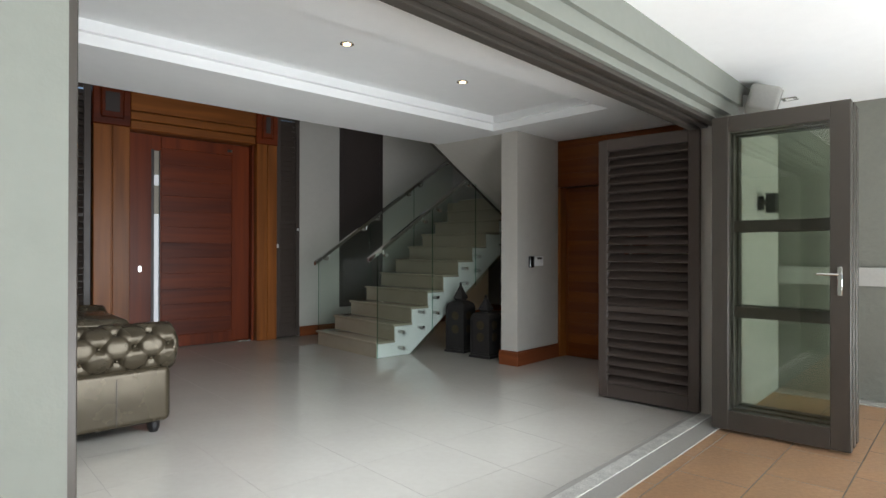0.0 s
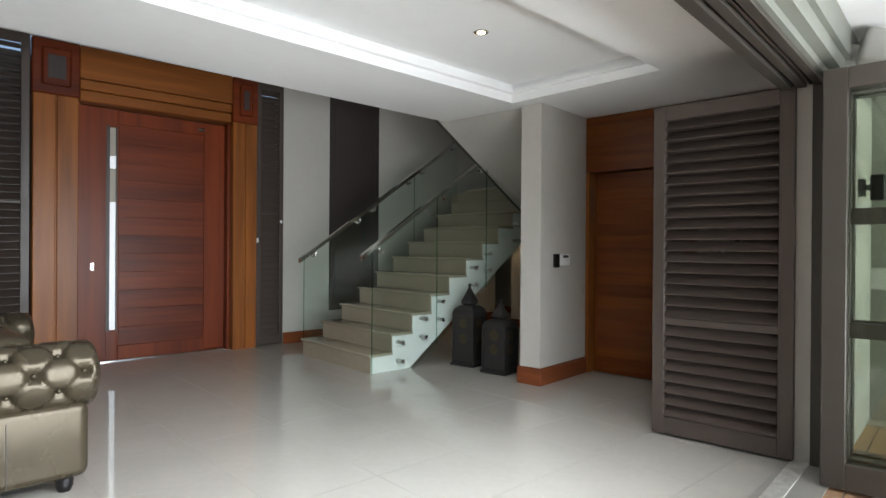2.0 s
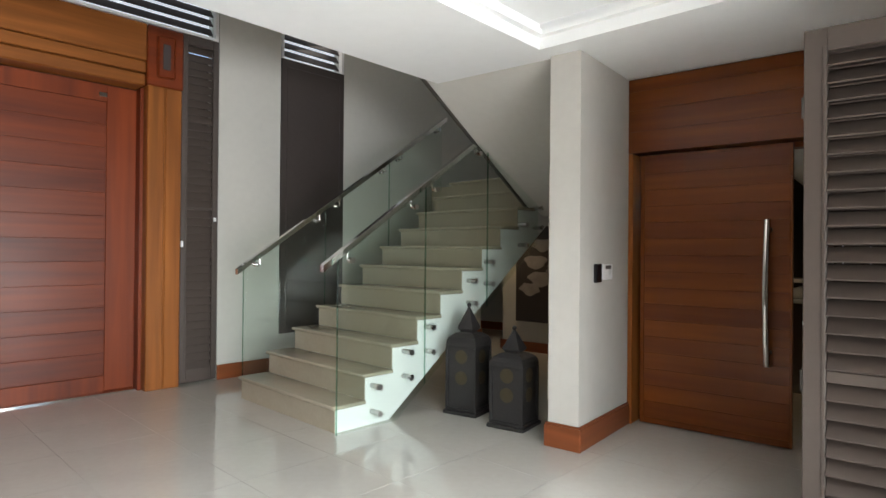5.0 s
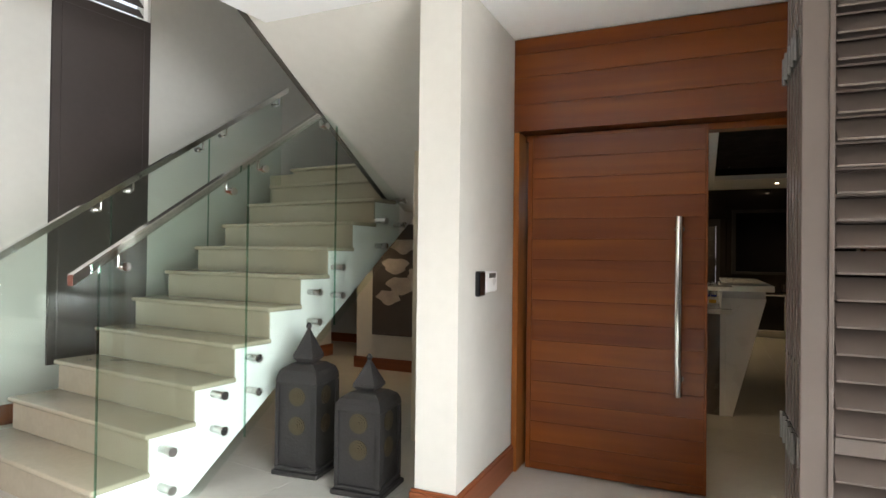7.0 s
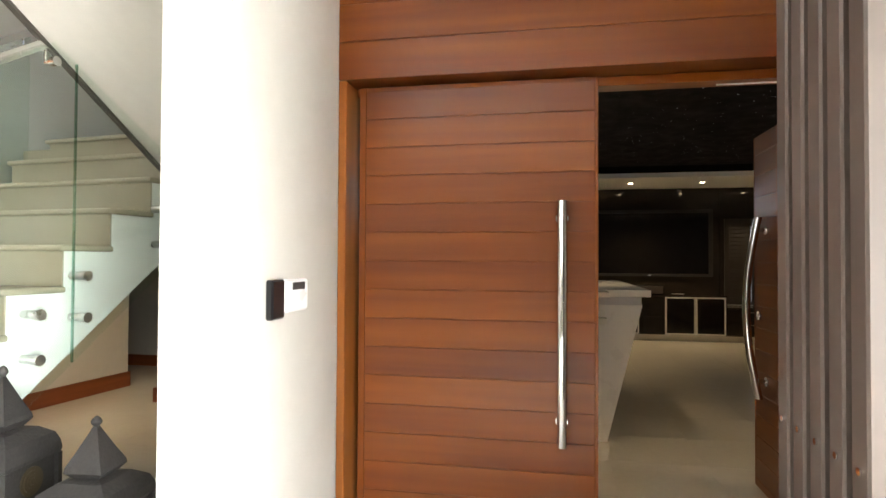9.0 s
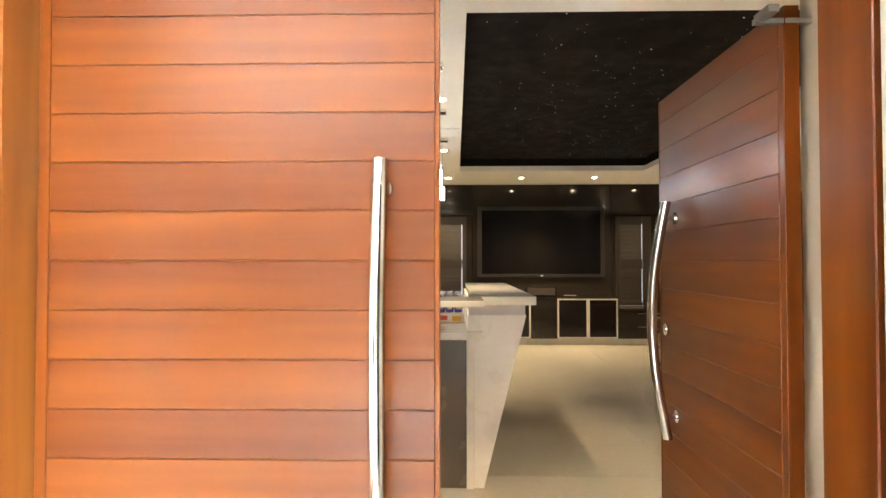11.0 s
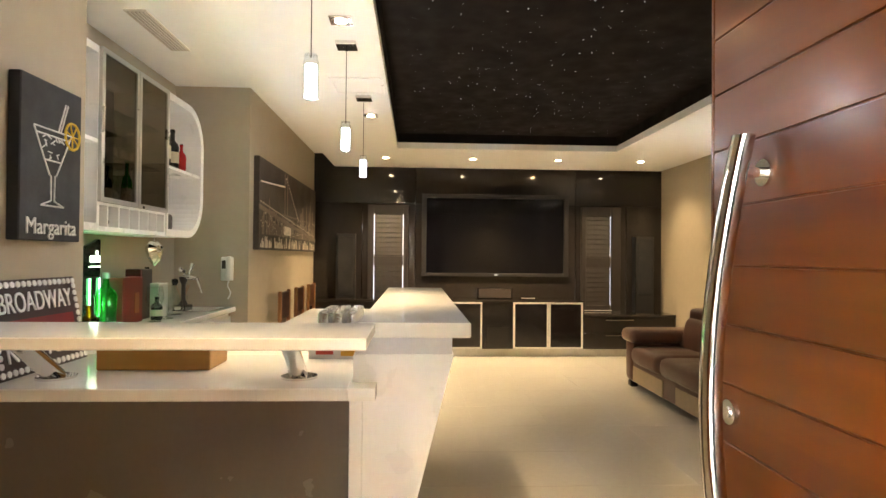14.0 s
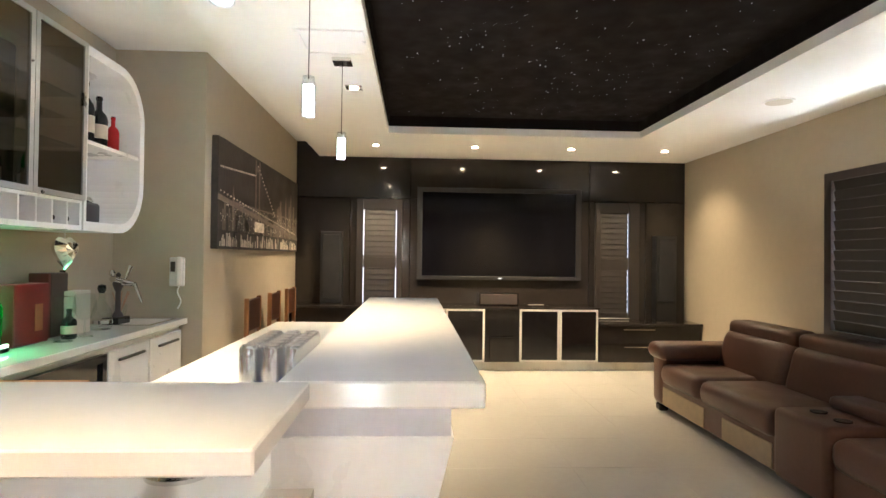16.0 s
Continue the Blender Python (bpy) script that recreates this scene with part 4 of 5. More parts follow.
pillow(con, 9.91, 10.37, 0.40, 1.04, 0.06, 0.47, 0.04)
pillow(con, 9.93, 10.35, 0.36, 0.72, 0.46, 0.54, 0.035)
part("console", con, LEATHER, sofa, "centre console with cup holders", True)
for x in (10.03, 10.22):
    part("cup_holder", cyl(bmesh.new(), (x, 0.86, 0.465), (x, 0.86, 0.476), 0.045, 20), BLACK, sofa, "", True)
for x0, x1 in ((11.25, 11.96), (10.42, 10.99)):
    part("vent", boxes((x0, x1, 1.0, 1.012, 0.08, 0.23, 0.004)), material("pale_mesh", (0.32, 0.25, 0.16), 0.7, vary=0.2, scale=20), sofa, "pale woven mesh vent")
for x in (12.08, 8.75):
    ft = bmesh.new()
    box(ft, x - 0.04, x + 0.05, 0.92, 1.0, 0, 0.062, 0.01)
    part("foot", ft, BLACK, sofa)

# ---- lights in the theatre ----
RING = material("downlight_ring", (0.6, 0.58, 0.54), 0.25, 0.9)
BULB = glow("warm_bulb", (1.0, 0.80, 0.52), 5.0)


def downlight(x, y, z, watts, square=False):
    t = thing("downlight", pose(x, y, z), "recessed warm downlight in the ceiling", "downlight", "ceiling downlights")
    rg = bmesh.new()
    if square:
        box(rg, -0.06, 0.06, -0.06, 0.06, -0.006, 0.0, 0.002)
    else:
        cyl(rg, (0, 0, -0.006), (0, 0, 0), 0.052, 24)
    part("ring", rg, RING, t)
    bu = bmesh.new()
    cyl(bu, (0, 0, -0.010), (0, 0, -0.0065), 0.030, 20)
    part("bulb", bu, BULB, t, "glowing lamp")
    if watts:
        lamp("downlight_beam", "SPOT", (x, y, z - 0.03), (x, y, 0), watts * 0.145, WARM, 0.05, cone=74 if square else 124, blend=0.9)


for y in (3.60, 2.50, 1.41, 0.335):
    downlight(13.63, y, ZT, 75 if y > 1 else 30)
downlight(11.42, 3.62, ZT, 95, True)
downlight(9.33, 3.62, ZT, 85, True)
# The next two are unseen, added to brighten the bar front and near floor.
downlight(7.15, 3.70, ZT, 66, True)
downlight(7.2, 1.2, ZT, 110)
# Unseen fixture under the landing, added to give the passage its warm light.
downlight(8.35, 7.15, 1.855, 80)
ICE = glow("pendant_core", (0.80, 0.88, 1.0), 3.5)
CRYST = glass("pendant_glass", (0.93, 0.96, 1.0))
for x in (8.53, 9.67, 10.82):
    t = thing("pendant_lamp", pose(x, 3.63, 0), "small crystal pendant lamp hanging over the bar", "pendant lamp", "bar pendants")
    part("ceiling_plate", boxes((-0.06, 0.06, -0.06, 0.06, 2.535, 2.558, 0.004)), CHROME, t, "square steel ceiling plate")
    cb = bmesh.new()
    cyl(cb, (0, 0, 2.09), (0, 0, 2.536), 0.0022, 6)
    part("cable", cb, BLACK, t)
    part("shade", lathe(bmesh.new(), [(0.026, 1.925), (0.031, 1.93), (0.031, 2.0), (0.026, 2.008), (0.031, 2.016), (0.031, 2.07), (0.026, 2.08), (0.026, 2.10)], seg=12), CRYST, t, "clear crystal tube")
    cb = bmesh.new()
    cyl(cb, (0, 0, 1.935), (0, 0, 2.06), 0.022, 14)
    part("core", cb, ICE, t, "glowing white core", True)
    lamp("pendant_glow", "POINT", (x, 3.63, 1.90), (x, 3.63, 0), 0.15, (0.95, 0.97, 1.0), 0.03)

# ---- foyer things ----


def tufted_roll(bm, x0, x1, r, nx=170, na=56, a0=-70, a1=250):
    """A roll along x with two rows of buttons and diagonal pleats."""
    L = x1 - x0
    step, row_gap = 0.22, 0.12
    rows = []
    for i in range(nx + 1):
        x = x0 + L * i / nx
        end = min(1.0, (x1 - x) / 0.07)
        row = []
        for j in range(na + 1):
            a = radians(a0 + (a1 - a0) * j / na)
            v = r * (a - radians(90))
            dep = 0.0
            best = 9.0
            for k, vr in enumerate(-0.24 + row_gap * j for j in range(-3, 6)):
                u = (x - x1 + 0.10) / step + (0.0 if k % 2 else 0.5)
                best = min(best, math.hypot((u - round(u)) * step, v - vr))
            uu, vv = (x - x1 + 0.10) / step, (v + 0.24) / (2 * row_gap)
            p, q = uu + vv, uu - vv
            crease = min(abs(p - round(p)), abs(q - round(q))) * step
            dep = 0.034 * math.exp(-(best / 0.032) ** 2) + 0.013 * math.exp(-(crease / 0.012) ** 2)
            rr = (r - dep) * (math.sqrt(max(0.0, 1 - (1 - end) ** 2)) if end < 1 else 1.0)
            row.append(bm.verts.new((x, rr * math.cos(a), rr * math.sin(a))))
        rows.append(row)
    for a, b in zip(rows, rows[1:]):
        for j in range(na):
            bm.faces.new((a[j], b[j], b[j + 1], a[j + 1]))
    return bm


METAL_LEATHER = material("bronze_metallic_leather", (0.085, 0.068, 0.044), 0.27, metal=0.5, vary=0.06, scale=5, bump=0.10, bump_scale=180)
ch = thing("chesterfield_sofa", pose(0, 5.30, 0, 0, 0, -4), "bronze metallic leather chesterfield sofa with tufted roll arm", "sofa")
bm = bmesh.new()
tufted_roll(bm, 0.45, 1.77, 0.178)
bmesh.ops.translate(bm, verts=bm.verts, vec=(0, 0.035, 0.605))
part("arm_roll", bm, METAL_LEATHER, ch, "tufted arm roll with covered buttons", True)
stud = None
for k in range(9):
    for row, ang in ((0, 167.3), (1, 128.6), (1, 205.9)):
        x = 1.67 - 0.22 * (k + (0.5 if row else 0.0))
        if x > 0.5:
            c0 = Vector((x, 0.035 + 0.142 * math.cos(radians(ang)), 0.605 + 0.142 * math.sin(radians(ang))))
            if stud is None:
                bt = bmesh.new()
                bmesh.ops.create_uvsphere(bt, u_segments=10, v_segments=6, radius=0.013)
                stud = mesh_of("button", bt, METAL_LEATHER, True)
            piece("button", stud, ch, c0)
part("side_panel", box(bmesh.new(), 0.45, 1.70, -0.10, 0.14, 0.075, 0.475, 0.05, 4), METAL_LEATHER, ch, "plain lower arm panel", True)
part("seam", boxes((1.338, 1.343, -0.1035, -0.099, 0.10, 0.42)), DARKSH, ch)
part("seat", box(bmesh.new(), 0.75, 1.66, 0.14, 1.75, 0.10, 0.46, 0.06, 4), METAL_LEATHER, ch, "", True)
bm = bmesh.new()
box(bm, 0.66, 1.20, 0.20, 1.72, 0.10, 1.07, 0.12, 6)
part("backrest", bm, METAL_LEATHER, ch, "", True)
bm = bmesh.new()
tufted_roll(bm, 0.75, 1.77, 0.178, 60, 24)
bmesh.ops.translate(bm, verts=bm.verts, vec=(0, 1.86, 0.605))
part("arm_roll", bm, METAL_LEATHER, ch, "", True)
part("side_panel", box(bmesh.new(), 0.55, 1.70, 1.74, 1.96, 0.075, 0.50, 0.05, 3), METAL_LEATHER, ch, "", True)
for x, y in ((1.60, -0.02), (0.62, -0.02), (1.60, 1.88), (0.62, 1.88)):
    part("foot", lathe(bmesh.new(), [(0.03, 0), (0.042, 0.03), (0.045, 0.08)], x, y, 16), BLACK, ch, "", True)
cu = bmesh.new()
box(cu, -0.20, 0.20, -0.20, 0.20, -0.055, 0.055, 0.054, 5)
for v in cu.verts:
    e = max(abs(v.co.x), abs(v.co.y)) / 0.2
    v.co.z *= 1.0 - 0.55 * e ** 2 + (0.10 * math.sin(v.co.x * 40) * e)
single("cushion", cu, METAL_LEATHER, pose(1.27, 5.47, 0.80, 8, 3, 10), "bronze metallic cushion lying against the sofa arm", "cushion", True)

LANT = material("dark_iron_lantern", (0.030, 0.027, 0.026), 0.55, metal=0.35, vary=0.25, scale=9, bump=0.2, bump_scale=70)
BRASS = material("old_brass_rosette", (0.085, 0.066, 0.038), 0.5, metal=0.7, vary=0.2, scale=30)


def lantern(x, y, w, h, turn):
    t = thing("floor_lantern", pose(x, y, 0, 0, 0, turn), "dark iron floor lantern with brass rosettes under the stairs", "lantern", "lanterns under the stairs")
    q = w / 2
    part("base", boxes((-q - 0.02, q + 0.02, -q - 0.02, q + 0.02, 0, 0.03, 0.006), (-q - 0.006, q + 0.006, -q - 0.006, q + 0.006, 0.03, 0.055, 0.006)), LANT, t)
    body = boxes((-q + 0.012, q - 0.012, -q + 0.012, q - 0.012, 0.055, h * 0.60))
    for sx in (-1, 1):
        for sy in (-1, 1):
            box(post := bmesh.new(), sx * q - 0.014 * (sx > 0) - 0.004, sx * q + 0.014 * (sx < 0) + 0.004, sy * q - 0.014 * (sy > 0) - 0.004, sy * q + 0.014 * (sy < 0) + 0.004, 0.055, h * 0.60)
            part("corner_post", post, LANT, t)
    part("body", body, LANT, t)
    k = math.sqrt(2)
    part("dome", lathe(bmesh.new(), [(q * k, h * 0.60), (q * k * 1.03, h * 0.615), (q * k, h * 0.65), (q * k * 0.90, h * 0.69), (q * k * 0.60, h * 0.725), (q * k * 0.34, h * 0.735)], seg=4), LANT, t)
    part("spire", lathe(bmesh.new(), [(0.068, h * 0.735), (0.098, h * 0.765), (0.094, h * 0.785), (0.060, h * 0.85), (0.026, h * 0.92), (0.010, h * 0.955)], seg=4), LANT, t)
    part("finial", lathe(bmesh.new(), [(0.006, h * 0.95), (0.017, h * 0.965), (0.019, h * 0.975), (0.014, h * 0.988), (0.004, h)], seg=12), LANT, t, "", True)
    for side in range(4):
        for z in (h * 0.52, h * 0.33):
            ro = bmesh.new()
            for r, d in ((0.055, 0.004), (0.042, 0.007), (0.028, 0.009), (0.014, 0.012)):
                cyl(ro, (0, q - 0.012, z), (0, q - 0.012 + d, z), r, 20)
            bmesh.ops.rotate(ro, verts=ro.verts, cent=(0, 0, 0), matrix=Matrix.Rotation(side * math.pi / 2, 3, "Z"))
            part("rosette", ro, BRASS, t, "round pierced brass rosette")
    return t


lantern(5.675, 5.765, 0.27, 0.90, 6)
lantern(5.585, 5.275, 0.27, 0.76, 4)

art = thing("flower_painting", pose(8.575, 6.45, 0), "dark canvas with pale petal shapes in the passage", "painting")
part("canvas", boxes((-0.02, 0.022, -0.60, 0.60, 0.40, 1.66, 0.004)), DARKSH, art)
PETAL = material("pale_petal_paint", (0.34, 0.30, 0.28), 0.6, vary=0.3, scale=8)
for k, (y, z, r) in enumerate(((0.30, 1.20, 0.16), (0.22, 0.98, 0.18), (0.38, 0.84, 0.15), (0.20, 1.42, 0.15), (0.0, 1.1, 0.14), (-0.2, 0.9, 0.17))):
    pe = bmesh.new()
    pts = [(y + r * (1 + 0.16 * math.sin(5 * a * 0.2618 + k)) * math.cos(a * 0.2618), z + 0.55 * r * (1 + 0.2 * math.sin(3 * a * 0.2618)) * math.sin(a * 0.2618)) for a in range(24)]
    prism(pe, pts, "x", -0.026, -0.0195)
    part("petal", pe, PETAL, art)
for x, y in ((2.59, 4.22), (3.90, 4.22), (1.28, 4.22)):
    downlight(x, y, TOP + 0.168, 0)
SPKG = material("weathered_grey_plastic", (0.40, 0.39, 0.36), 0.55)
spk = thing("patio_speaker", pose(5.02, 2.06, 2.49, 16, 0, 18), "pale grey box loudspeaker bracketed to the beam", "speaker")
part("cabinet", box(bmesh.new(), -0.17, 0.15, -0.12, 0.10, -0.10, 0.10, 0.03, 3), SPKG, spk, "", True)
part("grille", boxes((-0.14, 0.12, -0.128, -0.118, -0.08, 0.08, 0.004)), material("grey_mesh", (0.34, 0.335, 0.31), 0.7), spk)
part("bracket", boxes((-0.05, 0.03, 0.09, 0.16, -0.16, 0.02, 0.006)), SPKG, spk)
t = thing("downlight", pose(5.68, 2.0, 2.63), "square recessed downlight in the patio ceiling", "downlight")
part("ring", boxes((-0.06, 0.06, -0.06, 0.06, -0.006, 0.0, 0.002)), RING, t)
part("bulb", boxes((-0.03, 0.03, -0.03, 0.03, -0.009, -0.006)), WHITE, t)
structure("patio_dado", boxes((6.15, 6.19, -5.0, FRONT, 1.0, 1.16)), material("grey_dado_paint", (0.42, 0.41, 0.38), 0.7), label="grey moulding along the patio wall")

# ---- theatre things ----
GREY = material("pale_grille", (0.62, 0.58, 0.50), 0.6)


def ceiling_disc(x, y, z, r, label):
    t = thing("ceiling_speaker", pose(x, y, z), label, "speaker", "ceiling speakers")
    rg = bmesh.new()
    cyl(rg, (0, 0, -0.008), (0, 0, 0), r, 36)
    part("rim", rg, CEIL, t)
    g = bmesh.new()
    cyl(g, (0, 0, -0.011), (0, 0, -0.007), r - 0.015, 36)
    part("grille", g, GREY, t)


ceiling_disc(8.855, 3.905, ZT, 0.115, "round pale speaker grille in the ceiling")
ceiling_disc(11.5, 0.36, ZT, 0.11, "round pale speaker grille in the ceiling")
ac = thing("ceiling_hatch", pose(10.515, 3.65, ZT), "square white framed access hatch in the ceiling", "hatch")
part("frame", boxes((-0.19, -0.165, -0.19, 0.19, -0.010, 0), (0.165, 0.19, -0.19, 0.19, -0.010, 0), (-0.165, 0.165, -0.19, -0.165, -0.010, 0), (-0.165, 0.165, 0.165, 0.19, -0.010, 0)), WHITE, ac)
part("panel", boxes((-0.163, 0.163, -0.163, 0.163, -0.006, 0)), CEIL, ac)
vt = thing("air_vent", pose(10.04, 4.86, ZN), "long slotted air vent in the bar ceiling", "vent")
part("frame", boxes((-0.335, 0.335, -0.065, 0.065, -0.008, 0)), GREY, vt)
for k in range(5):
    part("slat", boxes((-0.32, 0.32, -0.05 + 0.022 * k, -0.04 + 0.022 * k, -0.014, -0.008)), material("vent_slat", (0.45, 0.42, 0.36), 0.6), vt)

wl = thing("patio_wall_lamp", None, "black box wall lamp on the patio wall", "wall lamp")
part("bracket", boxes((5.47, 5.53, 2.16, 2.199, 1.66, 1.78, 0.004), (5.485, 5.515, 2.13, 2.162, 1.70, 1.74)), BLACK, wl)
part("housing", boxes((5.44, 5.56, 2.055, 2.131, 1.63, 1.80, 0.006)), BLACK, wl)
# stars
rng = random.Random(5)
st = bmesh.new()
for k in range(420):
    cx, cy = rng.uniform(SX0 + 0.1, SX1 - 0.1), rng.uniform(SY0 + 0.1, SY1 - 0.1)
    if rng.random() < 0.35:
        g = rng.choice(((11.8, 2.5), (11.0, 2.2), (12.2, 1.8), (10.4, 2.7), (11.5, 1.4), (9.4, 2.0)))
        cx, cy = g[0] + rng.gauss(0, 0.42), g[1] + rng.gauss(0, 0.22)
    if SX0 + 0.05 < cx < SX1 - 0.05 and SY0 + 0.05 < cy < SY1 - 0.05:
        r = rng.choice((0.0020, 0.0022, 0.0025, 0.0030, 0.0055))
        vs = [st.verts.new((cx + r * math.cos(a * math.pi / 3), cy + r * math.sin(a * math.pi / 3), 2.7285)) for a in range(6)]
        st.faces.new(vs[::-1])
tagged(single("star_lights", st, glow("star_light", (0.85, 0.9, 1.0), 0.075), None, "scattered pinpoint star lights in the black ceiling", "lights"), kind="stuff")


def words(text, size, mat, m, parent, name="lettering", depth=0.002, width=None):
    cu = bpy.data.curves.new(name, "FONT")
    cu.body, cu.size, cu.extrude, cu.align_x, cu.align_y = text, size, depth, "CENTER", "CENTER"
    tmp = bpy.data.objects.new(name, cu)
    scene.collection.objects.link(tmp)
    me = bpy.data.meshes.new_from_object(tmp.evaluated_get(bpy.context.evaluated_depsgraph_get()))
    bpy.data.objects.remove(tmp)
    me.materials.clear()
    me.materials.append(mat)
    if width:
        xs = [v.co.x for v in me.vertices]
        k = width / (max(xs) - min(xs))
        for v in me.vertices:
            v.co.x *= k
    ob = new(name, me)
    ob.parent = parent
    ob.matrix_local = m
    return ob


CHALK = material("chalk_white", (0.70, 0.69, 0.66), 0.8, vary=0.25, scale=40)
CANVAS = material("slate_canvas", (0.022, 0.021, 0.023), 0.7, vary=0.2, scale=12)
YELLOW = material("lemon_paint", (0.65, 0.42, 0.03), 0.6)
# front of a thing on the north wall looks to -y; its local x runs along +x
mg = thing("cocktail_canvas", pose(8.503, 4.628, 1.66), "slate canvas with a chalk cocktail glass and a lemon slice", "picture")
part("canvas", boxes((-0.185, 0.185, -0.045, 0, -0.295, 0.295, 0.004)), CANVAS, mg)
gl = bmesh.new()
for a, b in (((-0.115, 0.12), (-0.06, 0.02)), ((0.115, 0.12), (0.06, 0.02)), ((-0.06, 0.02), (-0.02, -0.05)), ((0.06, 0.02), (0.02, -0.05)), ((-0.012, -0.05), (-0.010, -0.145)), ((0.012, -0.05), (0.010, -0.145)), ((-0.115, 0.12), (0.115, 0.12)), ((-0.10, 0.098), (0.10, 0.098)), ((-0.05, 0.005), (0.05, 0.005)), ((-0.07, -0.165), (0.07, -0.165)), ((-0.07, -0.165), (-0.01, -0.145)), ((0.07, -0.165), (0.01, -0.145)), ((0.03, 0.12), (0.075, 0.235)), ((0.045, 0.12), (0.09, 0.235))):
    cyl(gl, (a[0], -0.046, a[1]), (b[0], -0.046, b[1]), 0.0032, 6)
for k in range(26):
    x, z = rng.uniform(-0.07, 0.07), rng.uniform(0.0, 0.10)
    if abs(x) < 0.03 + z * 0.6:
        cyl(gl, (x, -0.046, z), (x + rng.uniform(-0.03, 0.03), -0.046, z + rng.uniform(-0.02, 0.02)), 0.0022, 5)
part("glass_drawing", gl, CHALK, mg, "chalk drawing of a cocktail glass")
lm = bmesh.new()
for k in range(20):
    a, b = k * math.pi / 10, (k + 1) * math.pi / 10
    cyl(lm, (0.12 + 0.048 * math.cos(a), -0.047, 0.12 + 0.052 * math.sin(a)), (0.12 + 0.048 * math.cos(b), -0.047, 0.12 + 0.052 * math.sin(b)), 0.005, 6)
    if k % 3 == 0:
        cyl(lm, (0.12, -0.047, 0.12), (0.12 + 0.044 * math.cos(a), -0.047, 0.12 + 0.048 * math.sin(a)), 0.003, 5)
part("lemon_slice", lm, YELLOW, mg, "yellow lemon slice")
words("Margarita", 0.085, CHALK, pose(0, -0.047, -0.245, 90, 0, 0), mg, width=0.30)
m2 = thing("cocktail_canvas", pose(7.855, 4.628, 1.768), "slate canvas with faint chalk lettering", "picture")
part("canvas", boxes((-0.20, 0.20, -0.045, 0, -0.295, 0.295, 0.004)), CANVAS, m2)
ck = boxes((0.02, 0.15, -0.048, -0.0445, -0.22, -0.17), (0.06, 0.10, -0.048, -0.0445, -0.09, -0.07))
for k in range(5):
    cyl(ck, (0.02 + 0.035 * k, -0.046, 0.05), (0.05 + 0.03 * k, -0.046, 0.24), 0.004, 6)
part("chalk_marks", ck, CHALK, m2)

# bridge picture on the north wall
br = thing("bridge_picture", pose(11.40, 4.628, 1.365), "dark wide canvas of a lit suspension bridge and city at night", "picture")
BW, BH = 2.86, 0.82
part("canvas", boxes((0, BW, -0.05, 0, 0, BH, 0.004)), material("night_canvas", (0.050, 0.037, 0.030), 0.55, vary=0.35, scale=3), br)
LIT = material("lit_ink", (0.75, 0.68, 0.58), 0.6, vary=0.5, scale=25)
DIM = material("dim_ink", (0.21, 0.17, 0.135), 0.6, vary=0.5, scale=25)
bm = bmesh.new()
def cable(x):
    return 0.42 + 0.34 * ((x - 1.75) / 0.8) ** 2 if 0.95 < x < 2.6 else 0.62 + 0.02 * x
for k in range(60):
    x = 0.05 + k * (BW - 0.1) / 60
    if x < 1.0:
        bmesh.ops.create_icosphere(bm, subdivisions=1, radius=0.010, matrix=Matrix.Translation((x, -0.051, 0.60 + 0.06 * x)))
    z = 0.76 - 0.62 * (x - 1.05) if x > 1.05 and x < 1.75 else None
    if z:
        bmesh.ops.create_icosphere(bm, subdivisions=1, radius=0.009, matrix=Matrix.Translation((x, -0.051, z)))
for k in range(34):
    x = 0.05 + k * 0.08
    bmesh.ops.create_icosphere(bm, subdivisions=1, radius=0.009, matrix=Matrix.Translation((x, -0.051, 0.43 - 0.085 * x + 0.0)))
tagged(part("bridge_lights", bm, LIT, br, "string of bridge lights"), kind="stuff")
bm = boxes((0.98, 1.02, -0.053, -0.048, 0.20, 0.80), (1.10, 1.14, -0.053, -0.048, 0.20, 0.80), (1.02, 1.10, -0.053, -0.048, 0.70, 0.74), (0.0, BW, -0.0525, -0.049, 0.36, 0.372))
prism(bm, [(0.0, 0.40), (BW, 0.16), (BW, 0.13), (0.0, 0.36)], "y", -0.0535, -0.049)
part("bridge", bm, DIM, br)
bm = bmesh.new()
for k in range(22):
    x = 1.14 + 0.055 * k
    zc, zd = 0.74 - 0.62 * (x - 1.14) + 0.16 * (x - 1.14) ** 2, 0.38 - 0.085 * x
    if zc > zd + 0.02:
        box(bm, x - 0.0025, x + 0.0025, -0.0516, -0.049, zd, zc)
for k in range(16):
    x = 0.04 + 0.058 * k
    box(bm, x - 0.002, x + 0.002, -0.0516, -0.049, 0.40 - 0.085 * x, 0.60 + 0.06 * x)
tagged(part("hangers", bm, material("faint_ink", (0.10, 0.08, 0.066), 0.6), br, "thin bridge hangers"), kind="stuff")
bm = bmesh.new()
for k in range(110):
    x = rng.uniform(0.05, BW - 0.10)
    w, hgt = rng.uniform(0.015, 0.06), rng.uniform(0.04, 0.20) * (1.9 if x > 1.75 else 1.0)
    box(bm, x, x + w, -0.0515, -0.049, 0.14, 0.14 + hgt)
for x, z in ((0.36, 0.50), (1.95, 0.52), (2.22, 0.60), (2.48, 0.66), (2.62, 0.50)):
    prism(bm, [(x - 0.035, 0.14), (x + 0.035, 0.14), (x + 0.022, z - 0.10), (x, z), (x - 0.022, z - 0.10)], "y", -0.0516, -0.049)
tagged(part("skyline", bm, DIM, br), kind="stuff")
bm = bmesh.new()
